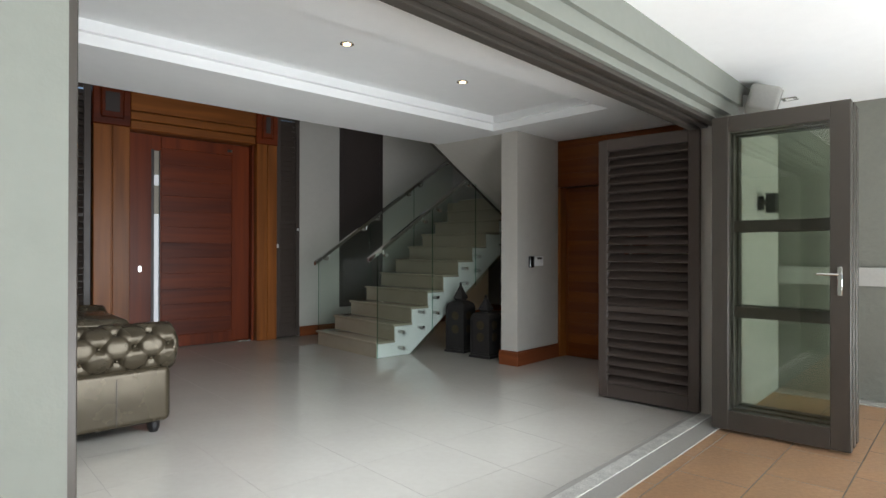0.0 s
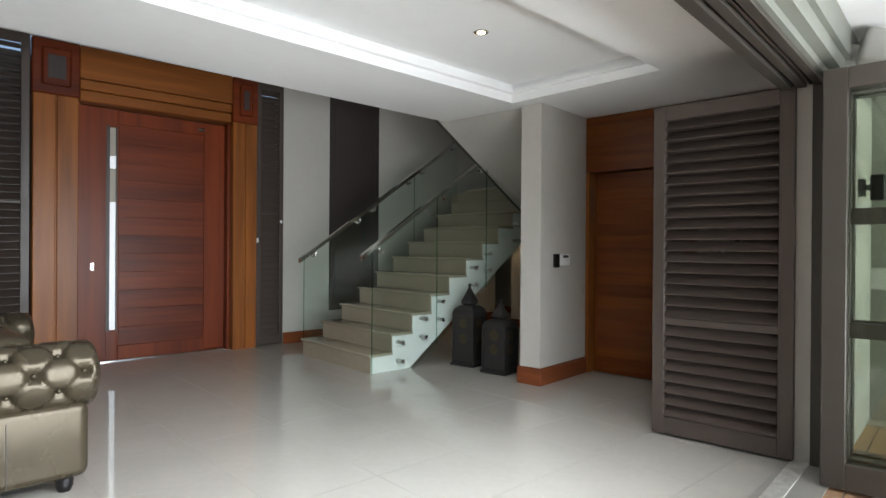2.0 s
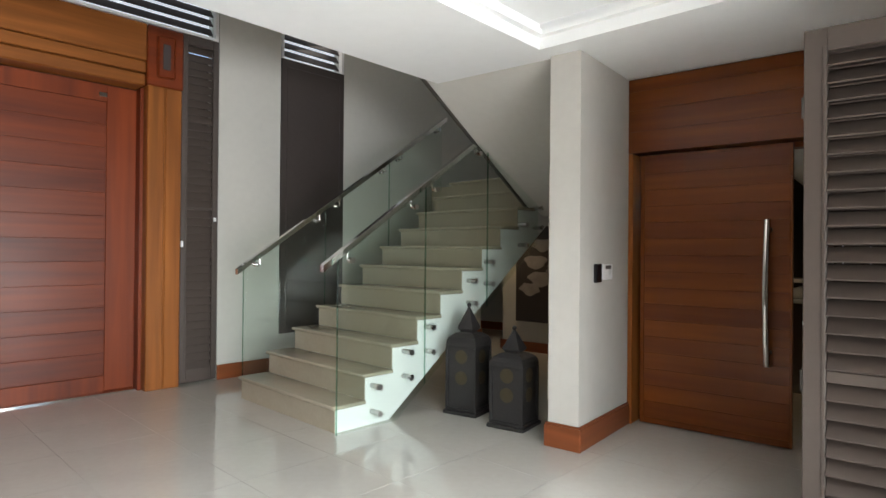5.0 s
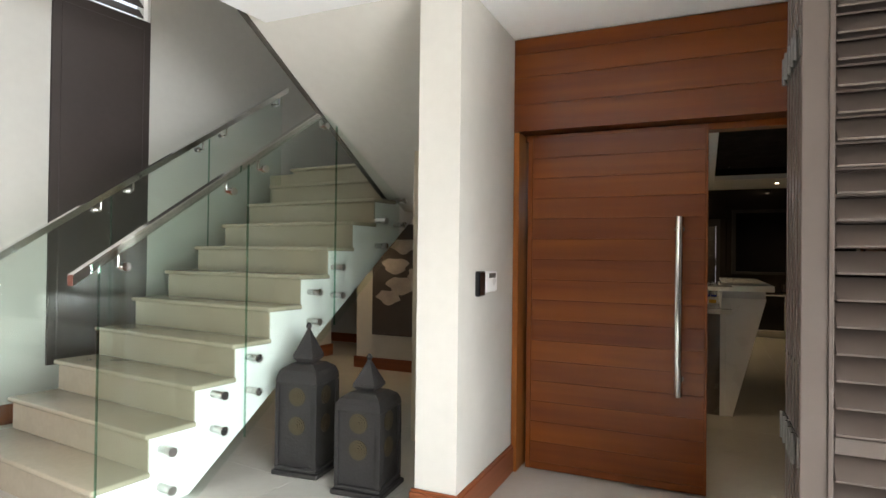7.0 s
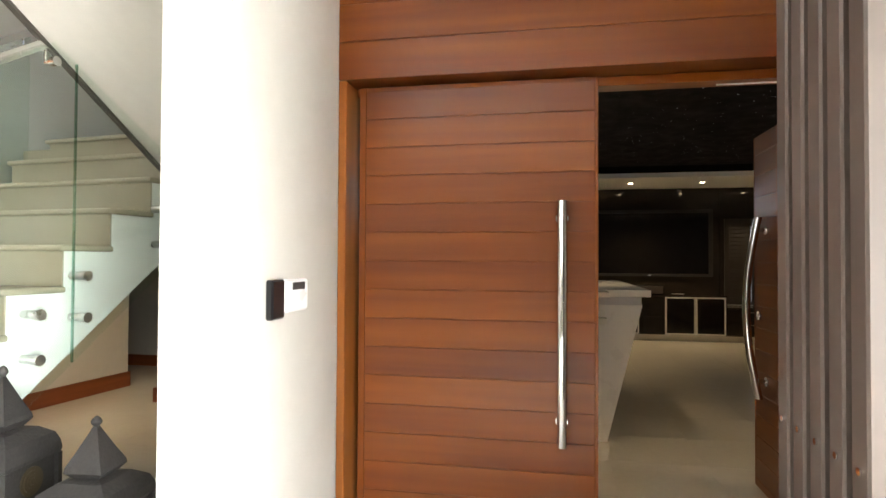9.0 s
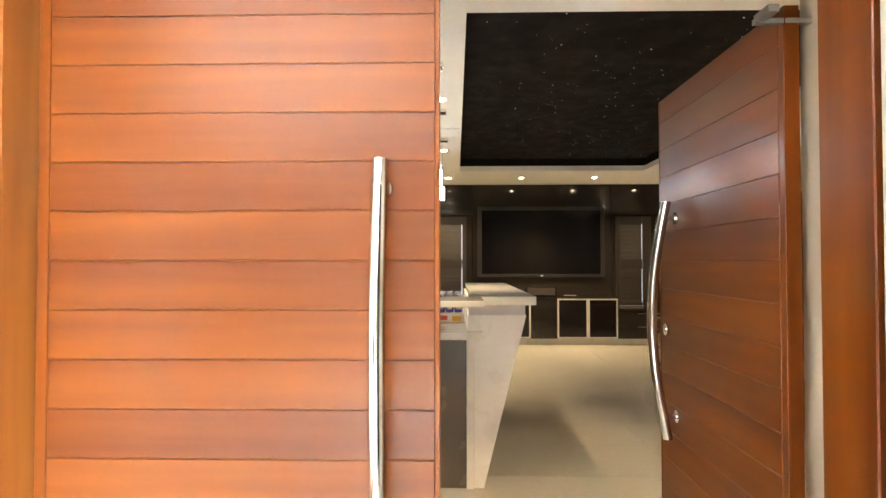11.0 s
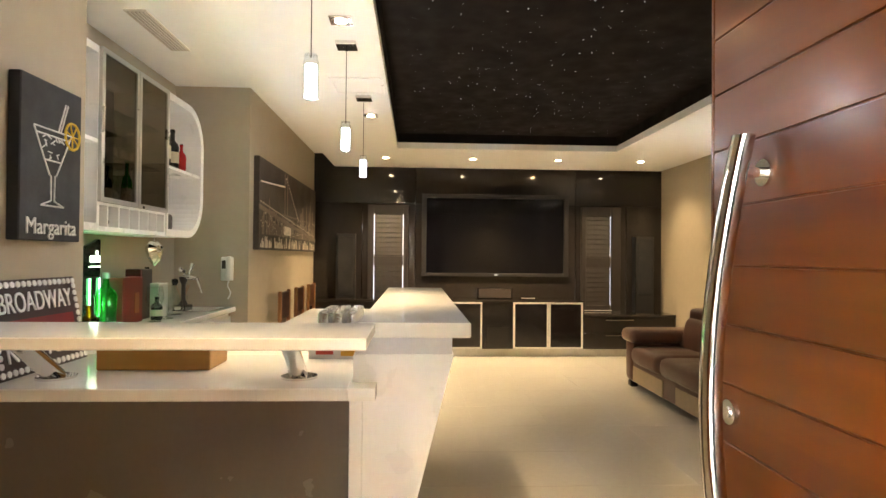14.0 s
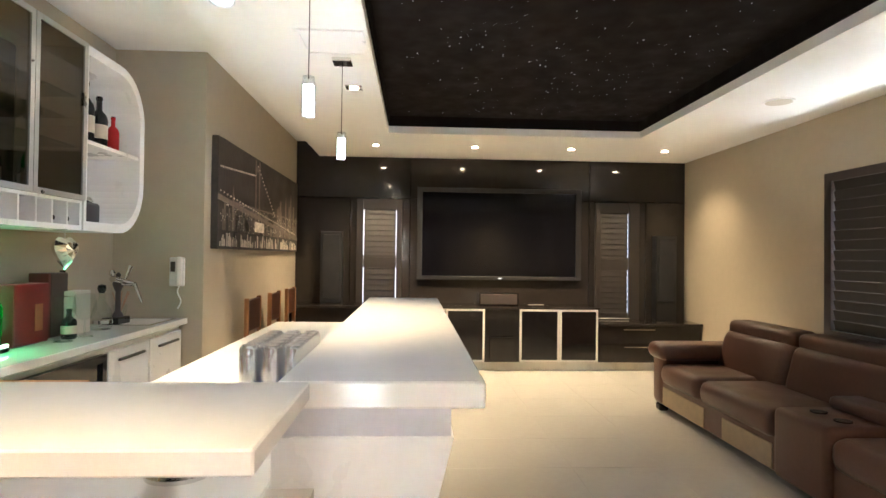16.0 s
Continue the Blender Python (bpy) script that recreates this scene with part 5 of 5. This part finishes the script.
for k in range(330):
    x, z = rng.uniform(0.04, BW - 0.06), rng.uniform(0.02, 0.36) ** 1.0
    if z < 0.13:
        box(bm, x, x + rng.uniform(0.008, 0.035), -0.0525, -0.0512, 0.02, rng.uniform(0.05, 0.13))
    else:
        box(bm, x, x + rng.uniform(0.005, 0.012), -0.0528, -0.0512, z, z + rng.uniform(0.006, 0.014))
box(bm, 0.98, 1.30, -0.0532, -0.0512, 0.16, 0.25)
tagged(part("city_glow", bm, LIT, br, "pale city lights and reflections"), kind="stuff")

# bar clutter
sg = thing("broadway_sign", pose(8.42, 4.545, 0.901, -11, 0, 0), "dark sign with white bulbs and lettering leaning on the wall", "sign")
part("board", boxes((-0.25, 0.25, -0.012, 0.0, 0, 0.33, 0.003)), material("sign_brown", (0.035, 0.014, 0.012), 0.45, vary=0.2, scale=8), sg)
part("red_field", boxes((-0.20, 0.20, -0.0145, -0.0118, 0.12, 0.19)), material("sign_red", (0.20, 0.012, 0.012), 0.5), sg)
bl = bmesh.new()
for k in range(17):
    for z in (0.018, 0.312):
        cyl(bl, (-0.235 + 0.0294 * k, -0.016, z), (-0.235 + 0.0294 * k, -0.011, z), 0.011, 10)
for k in range(10):
    for x in (-0.235, 0.235):
        cyl(bl, (x, -0.016, 0.048 + 0.027 * k), (x, -0.011, 0.048 + 0.027 * k), 0.011, 10)
tagged(part("bulb_border", bl, WHITE, sg, "border of white painted bulbs"), kind="stuff")
words("BROADWAY", 0.10, WHITE, pose(0, -0.014, 0.245, 90, 0, 0), sg, width=0.41)
words("NEW YORK", 0.08, WHITE, pose(0, -0.014, 0.075, 90, 0, 0), sg, width=0.40)
fs = thing("framed_sign", pose(7.99, 4.575, 1.101, -8, 0, 0), "small grey framed sign standing on the bar shelf", "sign")
part("frame", boxes((-0.17, 0.17, -0.02, 0.0, 0, 0.155, 0.004)), CANVAS, fs)
part("paper", boxes((-0.135, 0.135, -0.0225, -0.0195, 0.035, 0.12)), material("grey_paper", (0.42, 0.43, 0.44), 0.8), fs)
part("bars", boxes(*[(-0.11 + 0.036 * k, -0.085 + 0.036 * k, -0.024, -0.0222, 0.06, 0.098) for k in range(6)]), CANVAS, fs)
OAK = wood("oak_box", (0.30, 0.14, 0.035), (0.60, 0.33, 0.10), "y", rough=0.5, coat=0.05)
wb = thing("wooden_box", pose(8.49, 4.154, 0.901), "plain golden wooden box on the low counter", "box")
part("body", boxes((-0.10, 0.10, -0.20, 0.20, 0, 0.09, 0.004)), OAK, wb)
part("lid", boxes((-0.103, 0.103, -0.203, 0.203, 0.0915, 0.112, 0.004)), OAK, wb)
tr = thing("drink_tray", pose(8.76, 3.545, 0.901, 0, 0, 0), "white printed cardboard tray with coloured marks on the counter", "box")
part("carton", boxes((-0.13, 0.24, -0.11, 0.10, 0, 0.065, 0.003)), material("white_card", (0.70, 0.66, 0.60), 0.6), tr)
part("print", boxes((-0.132, -0.1295, 0.0, 0.07, 0.018, 0.048)), material("red_print", (0.50, 0.06, 0.03), 0.5), tr)
part("print", boxes((-0.133, -0.1295, -0.09, -0.03, 0.012, 0.045)), material("yellow_print", (0.70, 0.38, 0.04), 0.5), tr)
SILV = material("can_aluminium", (0.62, 0.63, 0.66), 0.25, 0.9)
can = None
for i in range(6):
    for j in range(3):
        m = pose(8.66 + 0.056 * i, 3.475 + 0.056 * j, 0.967)
        if can is None:
            can = thing("drink_can", m, "silver drink can with a blue foot in a tray", "can", "tray of cans")
            part("body", lathe(bmesh.new(), [(0.021, 0), (0.026, 0.006), (0.026, 0.112), (0.021, 0.122)], seg=14), SILV, can, "", True)
            part("band", lathe(bmesh.new(), [(0.0264, 0.004), (0.0264, 0.022)], seg=14), material("blue_band", (0.02, 0.04, 0.30), 0.35), can, "blue band", True)
            part("lid", lathe(bmesh.new(), [(0.020, 0.1225), (0.020, 0.124)], seg=14), SILV, can)
        else:
            copy_thing(can, m)

GREENG = glass("green_bottle_glass", (0.20, 0.86, 0.34))
AMBER = glass("amber_glass", (0.55, 0.22, 0.03))
DARKG = material("dark_bottle_glass", (0.012, 0.010, 0.008), 0.1)
REDB = material("red_bottle", (0.42, 0.02, 0.02), 0.25)
PAPER = material("cream_label", (0.55, 0.50, 0.40), 0.7)


def bottle(x, y, z, r, h, mat, label, tag=True):
    t = thing("bottle", pose(x, y, z), label, "bottle", "bar bottles")
    part("glass_body", lathe(bmesh.new(), [(r * 0.9, 0), (r, 0.008), (r, h * 0.58), (r * 0.85, h * 0.66), (r * 0.36, h * 0.76), (r * 0.33, h * 0.95), (r * 0.40, h * 0.955), (r * 0.40, h)], seg=18), mat, t, "", True)
    if tag:
        part("paper_label", lathe(bmesh.new(), [(r * 1.015, h * 0.18), (r * 1.015, h * 0.46)], seg=18), PAPER, t, "", True)
    part("cap", lathe(bmesh.new(), [(r * 0.37, h * 1.001), (r * 0.37, h * 1.03)], seg=12), DARKG, t)
    return t


def tumbler(x, y, z, kind="wine"):
    t = thing("drinking_glass", pose(x, y, z), "clear stemmed drinking glass on the bar", "glass", "bar glasses")
    if kind == "wine":
        part("bowl", lathe(bmesh.new(), [(0.035, 0.0), (0.033, 0.004), (0.005, 0.008), (0.004, 0.09), (0.03, 0.11), (0.045, 0.15), (0.038, 0.20)], seg=18), CLEAR, t, "", True)
    else:
        part("bowl", lathe(bmesh.new(), [(0.03, 0.0), (0.038, 0.10)], seg=18), CLEAR, t, "", True)


# wall cabinet contents
ZB = 1.926
bottle(10.44, 4.99, ZB, 0.045, 0.34, DARKG, "dark wine bottle with a pale label on the open shelf")
bottle(10.35, 5.06, ZB, 0.038, 0.32, DARKG, "dark wine bottle at the back of the open shelf")
bottle(10.58, 4.99, ZB, 0.046, 0.29, DARKG, "dark bottle with a cream label on the open shelf")
bottle(10.72, 4.98, ZB, 0.034, 0.21, REDB, "small red bottle on the open shelf", False)
cm = thing("old_camera", pose(10.56, 5.05, 1.492), "small dark ornament on the lower open shelf", "ornament")
part("case", box(bmesh.new(), -0.08, 0.08, -0.05, 0.05, 0, 0.12, 0.02, 3), DARKSH, cm, "", True)
part("ring", lathe(bmesh.new(), [(0.03, 0.11), (0.045, 0.13), (0.03, 0.15)], seg=14), CHROME, cm, "", True)
wn2 = thing("napkin_stand", pose(10.40, 5.08, 1.492), "white card standing on the lower open shelf", "card")
part("card", boxes((-0.05, 0.05, -0.01, 0.01, 0, 0.16, 0.003)), WHITE, wn2)
for k in range(6):
    x = 9.52 + 0.125 * k
    if abs(x - 9.835) > 0.03:
        (bottle(x, 5.10, 1.606, 0.032, 0.24 + 0.03 * (k % 3), (DARKG, AMBER, GREENG)[k % 3], "spirit bottle behind the smoked glass doors") if k % 2 else tumbler(x, 5.08, 1.606))
        tumbler(x, 5.09, 1.879)
for x in (9.47, 9.595, 10.08, 10.20):
    bo = thing("wine_bottle", pose(x, 5.10, 1.496, 90, 0, 0), "dark wine bottle lying in a rack slot", "bottle", "racked bottles")
    part("glass_body", lathe(bmesh.new(), [(0.028, -0.12), (0.030, -0.11), (0.030, 0.06), (0.012, 0.11), (0.011, 0.165)], seg=14), DARKG, bo, "", True)

# back counter
ZC = 0.881
pb = thing("bottle_display", pose(9.77, 5.05, ZC), "black display stand with slanting back board and green light tubes", "display")
part("base", lathe(bmesh.new(), [(0.0, 0), (0.105, 0), (0.105, 0.014), (0.10, 0.02), (0.0, 0.02)], seg=32), BLACK, pb, "", True)
part("light_bar", boxes((-0.06, 0.06, -0.082, -0.074, 0.0195, 0.030)), glow("green_light_bar", (0.45, 1.0, 0.55), 0.5), pb, "glowing green light strip")
bb = bmesh.new()
outline = [(-0.12, 0.0205), (0.135, 0.0205), (0.135, 0.52), (0.115, 0.525), (0.06, 0.505), (-0.02, 0.482), (-0.12, 0.47)]
face = bb.faces.new([bb.verts.new((u, 0.085, v)) for u, v in outline])
ex = bmesh.ops.extrude_face_region(bb, geom=[face])
bmesh.ops.translate(bb, verts=[v for v in ex["geom"] if isinstance(v, bmesh.types.BMVert)], vec=(0, 0.02, 0))
bmesh.ops.recalc_face_normals(bb, faces=bb.faces)
part("back_board", bb, BLACK, pb, "black board with a slanting top")
part("lit_logo", boxes((0.02, 0.125, 0.080, 0.0845, 0.385, 0.425, 0.004), (0.085, 0.10, 0.080, 0.0845, 0.426, 0.455), (0.01, 0.13, 0.080, 0.0845, 0.355, 0.362)), glow("pale_green_mark", (0.8, 1.0, 0.75), 0.3), pb)
for u in (0.01, 0.115):
    lt = bmesh.new()
    cyl(lt, (u, 0.078, 0.06), (u, 0.078, 0.29), 0.005, 10)
    part("light_tube", lt, glow("green_tube", (0.2, 1.0, 0.35), 0.5), pb)
lamp("green_glow", "POINT", (9.70, 4.93, ZC + 0.14), (9.70, 4.93, 0), 0.08, (0.1, 1.0, 0.3), 0.03)
gb = thing("bottle", pose(9.79, 5.04, ZC + 0.0205), "broad-shouldered green glass bottle lit from below", "bottle", "bar bottles")
part("glass_body", lathe(bmesh.new(), [(0.050, 0), (0.056, 0.008), (0.060, 0.17), (0.054, 0.19), (0.022, 0.225), (0.017, 0.25), (0.017, 0.27)], seg=28), GREENG, gb, "", True)
part("cap", lathe(bmesh.new(), [(0.0, 0.271), (0.020, 0.271), (0.020, 0.305), (0.0, 0.305)], seg=16), material("pale_cap", (0.55, 0.58, 0.50), 0.4), gb, "pale screw cap", True)
bottle(9.30, 4.87, ZC, 0.045, 0.17, AMBER, "squat amber whisky bottle on the counter", False)


def goblet(x, y, r):
    t = thing("goblet", pose(x, y, ZC), "large round clear glass goblet on a short stem", "glass", "bar goblets")
    part("foot", lathe(bmesh.new(), [(0.0, 0), (0.042, 0), (0.040, 0.004), (0.006, 0.010), (0.005, 0.085)], seg=20), CLEAR, t, "", True)
    part("bowl", lathe(bmesh.new(), [(0.005, 0.086), (r * 0.6, 0.098), (r * 0.95, 0.135), (r, 0.165), (r * 0.86, 0.225)], seg=24), CLEAR, t, "", True)


goblet(9.42, 4.93, 0.056)
bottle(9.54, 5.14, ZC, 0.038, 0.26, GREENG, "round green glass bottle beside the lit display", False)
rb = thing("gift_box", pose(10.03, 5.045, ZC), "deep red whisky gift box standing on the counter", "box")
part("carton", boxes((-0.13, 0.13, -0.05, 0.05, 0, 0.29, 0.004)), material("deep_red_card", (0.16, 0.014, 0.014), 0.35, vary=0.15), rb)
part("emblem", boxes((0.02, 0.08, -0.052, -0.0498, 0.06, 0.19)), material("faded_gold", (0.30, 0.12, 0.05), 0.5), rb)
kb = thing("black_box", pose(10.30, 5.085, ZC), "tall black bottle carton with a dark red edge on the counter", "box")
part("carton", boxes((-0.06, 0.09, -0.05, 0.05, 0, 0.335, 0.004)), DARKSH, kb)
part("side_band", boxes((-0.085, -0.0602, -0.05, 0.05, 0, 0.335, 0.003)), material("dark_red_card", (0.11, 0.016, 0.014), 0.4, vary=0.12), kb, "dark red side band")
bottle(10.45, 5.10, ZC, 0.040, 0.335, DARKG, "dark bottle behind the white carton on the counter", False)
wc = thing("white_carton", pose(10.43, 5.015, ZC), "small white bottle carton among the goblets", "box")
part("carton", boxes((-0.075, 0.075, -0.04, 0.04, 0, 0.235, 0.004)), material("white_card", (0.56, 0.53, 0.47), 0.6, vary=0.08), wc)
bottle(10.22, 4.93, ZC, 0.036, 0.15, DARKG, "short dark bottle with a pale label on the counter")
goblet(10.12, 4.90, 0.055)
goblet(10.31, 4.90, 0.055)
dc = thing("decanter", pose(10.61, 4.97, ZC), "clear glass decanter with a dark stopper", "decanter")
part("glass_body", lathe(bmesh.new(), [(0.05, 0), (0.056, 0.01), (0.058, 0.06), (0.045, 0.12), (0.020, 0.165), (0.016, 0.20), (0.022, 0.21)], seg=24), CLEAR, dc, "", True)
part("stopper", lathe(bmesh.new(), [(0.0, 0.211), (0.014, 0.211), (0.024, 0.235), (0.020, 0.255), (0.0, 0.262)], seg=16), DARKG, dc, "dark round stopper", True)
part("band", lathe(bmesh.new(), [(0.0595, 0.035), (0.0595, 0.055)], seg=24), CHROME, dc, "silver band", True)
tp = thing("beer_tap", pose(10.90, 5.02, ZC), "ornate chrome beer tap on a black base beside the sink", "tap")
part("base", boxes((-0.10, 0.06, -0.05, 0.05, 0, 0.045, 0.006)), BLACK, tp, "black base")
part("column", lathe(bmesh.new(), [(0.034, 0.046), (0.030, 0.06), (0.016, 0.08), (0.015, 0.20), (0.026, 0.225), (0.034, 0.25), (0.026, 0.28), (0.012, 0.295), (0.016, 0.31), (0.0, 0.325)], seg=20), DARKSH, tp, "dark column", True)
tb = bmesh.new()
cyl(tb, (-0.11, -0.02, 0.285), (0.09, -0.02, 0.255), 0.020, 16)
cyl(tb, (0.0, -0.02, 0.26), (0.0, -0.10, 0.25), 0.022, 16, 0.014)
cyl(tb, (0.0, -0.10, 0.256), (0.035, -0.13, 0.135), 0.014, 12, 0.008)
part("spout", tb, CHROME, tp, "polished chrome spout", True)
tk = bmesh.new()
cyl(tk, (0.04, -0.02, 0.27), (0.075, -0.04, 0.36), 0.009, 12, 0.018)
part("lever", tk, CHROME, tp, "chrome lever", True)
part("knob", lathe(bmesh.new(), [(0.0, 0.30), (0.014, 0.305), (0.020, 0.32), (0.012, 0.338), (0.0, 0.342)], cx=-0.115, cy=-0.02, seg=14), CHROME, tp, "", True)
sg = thing("stirrer_glass", pose(11.13, 5.118, ZC), "small glass tumbler holding wooden stirrers", "glass")
part("bowl", lathe(bmesh.new(), [(0.0, 0.0), (0.034, 0.0), (0.042, 0.10)], seg=18), CLEAR, sg, "", True)
for u, v in ((0.035, 0.01), (-0.03, 0.02), (0.02, -0.03), (0.048, -0.01)):
    st = bmesh.new()
    cyl(st, (-u * 0.4, -v * 0.4, 0.004), (u * 1.5, v * 1.5, 0.185), 0.003, 8)
    part("stirrer", st, material("pale_stick", (0.42, 0.22, 0.13), 0.6), sg)
sk = thing("bar_sink", pose(11.0, 4.92, ZC), "inset steel bar sink in the counter", "sink")
part("rim", boxes((-0.20, 0.20, -0.15, -0.13, 0, 0.004), (-0.20, 0.20, 0.13, 0.15, 0, 0.004), (-0.20, -0.18, -0.13, 0.13, 0, 0.004), (0.18, 0.20, -0.13, 0.13, 0, 0.004)), CHROME, sk)
part("bowl", boxes((-0.18, 0.18, -0.13, 0.13, 0, 0.0015)), ALU, sk)
ht = thing("heart_ornament", pose(10.17, 4.93, 1.335), "faceted silver heart hanging under the cabinet", "ornament")
pts = []
for k in range(24):
    a = k * math.pi / 12
    pts.append((0.0058 * 16 * math.sin(a) ** 3 * 0.95, 0.0058 * (13 * math.cos(a) - 5 * math.cos(2 * a) - 2 * math.cos(3 * a) - math.cos(4 * a))))
hb = bmesh.new()
ringv = [hb.verts.new((u, 0, v)) for u, v in pts]
mid1 = [hb.verts.new((u * 0.6, -0.035 - 0.006 * (k % 2), v * 0.6)) for k, (u, v) in enumerate(pts)]
mid2 = [hb.verts.new((u * 0.6, 0.035, v * 0.6)) for u, v in pts]
c1, c2 = hb.verts.new((0, -0.045, 0)), hb.verts.new((0, 0.045, 0))
for k in range(24):
    j = (k + 1) % 24
    hb.faces.new((ringv[k], ringv[j], mid1[j], mid1[k]))
    hb.faces.new((ringv[j], ringv[k], mid2[k], mid2[j]))
    hb.faces.new((mid1[k], mid1[j], c1))
    hb.faces.new((mid2[j], mid2[k], c2))
part("heart", hb, CHROME, ht, "faceted silver heart")
cb = bmesh.new()
cyl(cb, (0, 0, 0.03), (0, 0, 0.11), 0.0015, 6)
part("thread", cb, WHITE, ht)
ph = thing("intercom_phone", pose(11.279, 4.80, 1.10), "white wall intercom handset with a coiled cord", "intercom")
part("base", box(bmesh.new(), -0.035, 0, -0.05, 0.05, 0, 0.20, 0.01, 2), WHITE, ph, "", True)
part("handset", box(bmesh.new(), -0.065, -0.034, -0.045, -0.005, 0.005, 0.205, 0.012, 3), WHITE, ph, "", True)
part("button_panel", boxes((-0.037, -0.0345, 0.008, 0.04, 0.10, 0.17)), DARKSH, ph)
cd = bmesh.new()
for k in range(14):
    cyl(cd, (-0.03, -0.02 + 0.012 * math.sin(k * 0.5), -0.011 * k), (-0.03, -0.02 + 0.012 * math.sin((k + 1) * 0.5), -0.011 * (k + 1)), 0.005, 8)
part("cord", cd, WHITE, ph, "", True)

# chairs along the north wall
CHW = wood("dark_chair_wood", (0.020, 0.007, 0.004), (0.065, 0.022, 0.012), "z", rough=0.3)
GOLDW = wood("chair_post_wood", (0.14, 0.06, 0.025), (0.32, 0.16, 0.07), "z", rough=0.35)
chair = thing("dining_chair", pose(12.10, 4.30, 0), "dark wooden chair with a solid back panel against the wall", "chair", "chairs by the wall")
part("seat", box(bmesh.new(), -0.21, 0.21, -0.22, 0.20, 0.43, 0.48, 0.012, 2), CHW, chair)
part("back_panel", boxes((-0.17, 0.17, 0.19, 0.215, 0.70, 0.96, 0.006)), CHW, chair, "dark red-brown back panel")
for x in (-0.19, 0.19):
    part("leg", boxes((x - 0.018, x + 0.018, -0.21, -0.174, 0, 0.43, 0.004)), GOLDW, chair)
    part("back_post", boxes((x - 0.018, x + 0.018, 0.185, 0.221, 0, 0.97, 0.006)), GOLDW, chair)
part("rail", boxes((-0.17, 0.17, 0.192, 0.212, 0.55, 0.59, 0.004)), CHW, chair)
for x in (12.85, 13.58):
    copy_thing(chair, pose(x, 4.30, 0))

# ---- floor tiles ----
def grouted(me):
    """Gives the narrow sides of a tile the grout's material."""
    me.materials.append(GROUT)
    for p in me.polygons:
        if p.normal.z < 0.5:
            p.material_index = 1
    return me


def tile_field(parent, m, size_x, size_y, xr, yr, keep, mat, cuts, gap=0.0010, top=0.0, thick=0.012, bond=0.0):
    """Tiles as pieces on one mesh; those that cross a cut (point, normal outwards) get a trimmed mesh of their own."""
    full = mesh_of("tile", boxes((-size_x / 2 + gap, size_x / 2 - gap, -size_y / 2 + gap, size_y / 2 - gap, -thick, 0)), mat)
    grouted(full)
    inv = m.inverted()
    for j in range(*yr):
        for i in range(*xr):
            cx, cy = (i + 0.5 + (bond if j % 2 else 0)) * size_x, (j + 0.5) * size_y
            w = m @ Vector((cx, cy, 0))
            if not keep(w.x, w.y):
                continue
            corners = [m @ Vector((cx + sx * size_x / 2, cy + sy * size_y / 2, 0)) for sx in (-1, 1) for sy in (-1, 1)]
            hit = [(p, nrm) for p, nrm in cuts if any((c - Vector(p)).dot(Vector(nrm)) > 0 for c in corners)]
            me = full
            if hit:
                bm = boxes((-size_x / 2 + gap, size_x / 2 - gap, -size_y / 2 + gap, size_y / 2 - gap, -thick, 0))
                base = m @ Matrix.Translation((cx, cy, 0))
                back = base.inverted()
                for p, nrm in hit:
                    bmesh.ops.bisect_plane(bm, geom=bm.verts[:] + bm.edges[:] + bm.faces[:], plane_co=back @ Vector(p), plane_no=(back.to_3x3() @ Vector(nrm)), clear_outer=True)
                    bmesh.ops.holes_fill(bm, edges=bm.edges[:], sides=0)
                if not bm.faces:
                    bm.free()
                    continue
                me = grouted(mesh_of("tile", bm, mat))
            ob = piece("tile", me, parent, (0, 0, 0))
            ob.matrix_local = m @ Matrix.Translation((cx, cy, top))


floor_ob = bpy.data.objects["floor"]
tile_field(floor_ob, pose(2.30, 4.79, 0, 0, 0, -5.7), 0.62, 0.62, (-10, 14), (-6, 10), lambda x, y: -3.3 < x < 10.3 and 2.2 < y < 9.6 and not (x > 6.28 and y < 4.95), TILE, [((0, 2.482, 0), (0, -1, 0))])
tile_field(floor_ob, pose(6.0, -0.25, 0), 0.60, 0.60, (0, 15), (0, 10), lambda x, y: 6.0 < x < 14.6 and -0.3 < y < (4.9 if x < 8.7 or x > 11.3 else 5.3), TILE, [], top=-0.0006)
patio_ob = bpy.data.objects["patio_floor"]
tile_field(patio_ob, pose(3.12, 1.32, 0), 0.60, 0.40, (-8, 6), (-12, 4), lambda x, y: -2 < x < 6.3 and 0.3 < y < 2.45, PATIO, [((0, 2.298, 0), (0, 1, 0))], gap=0.003, top=-0.010, bond=0.5)
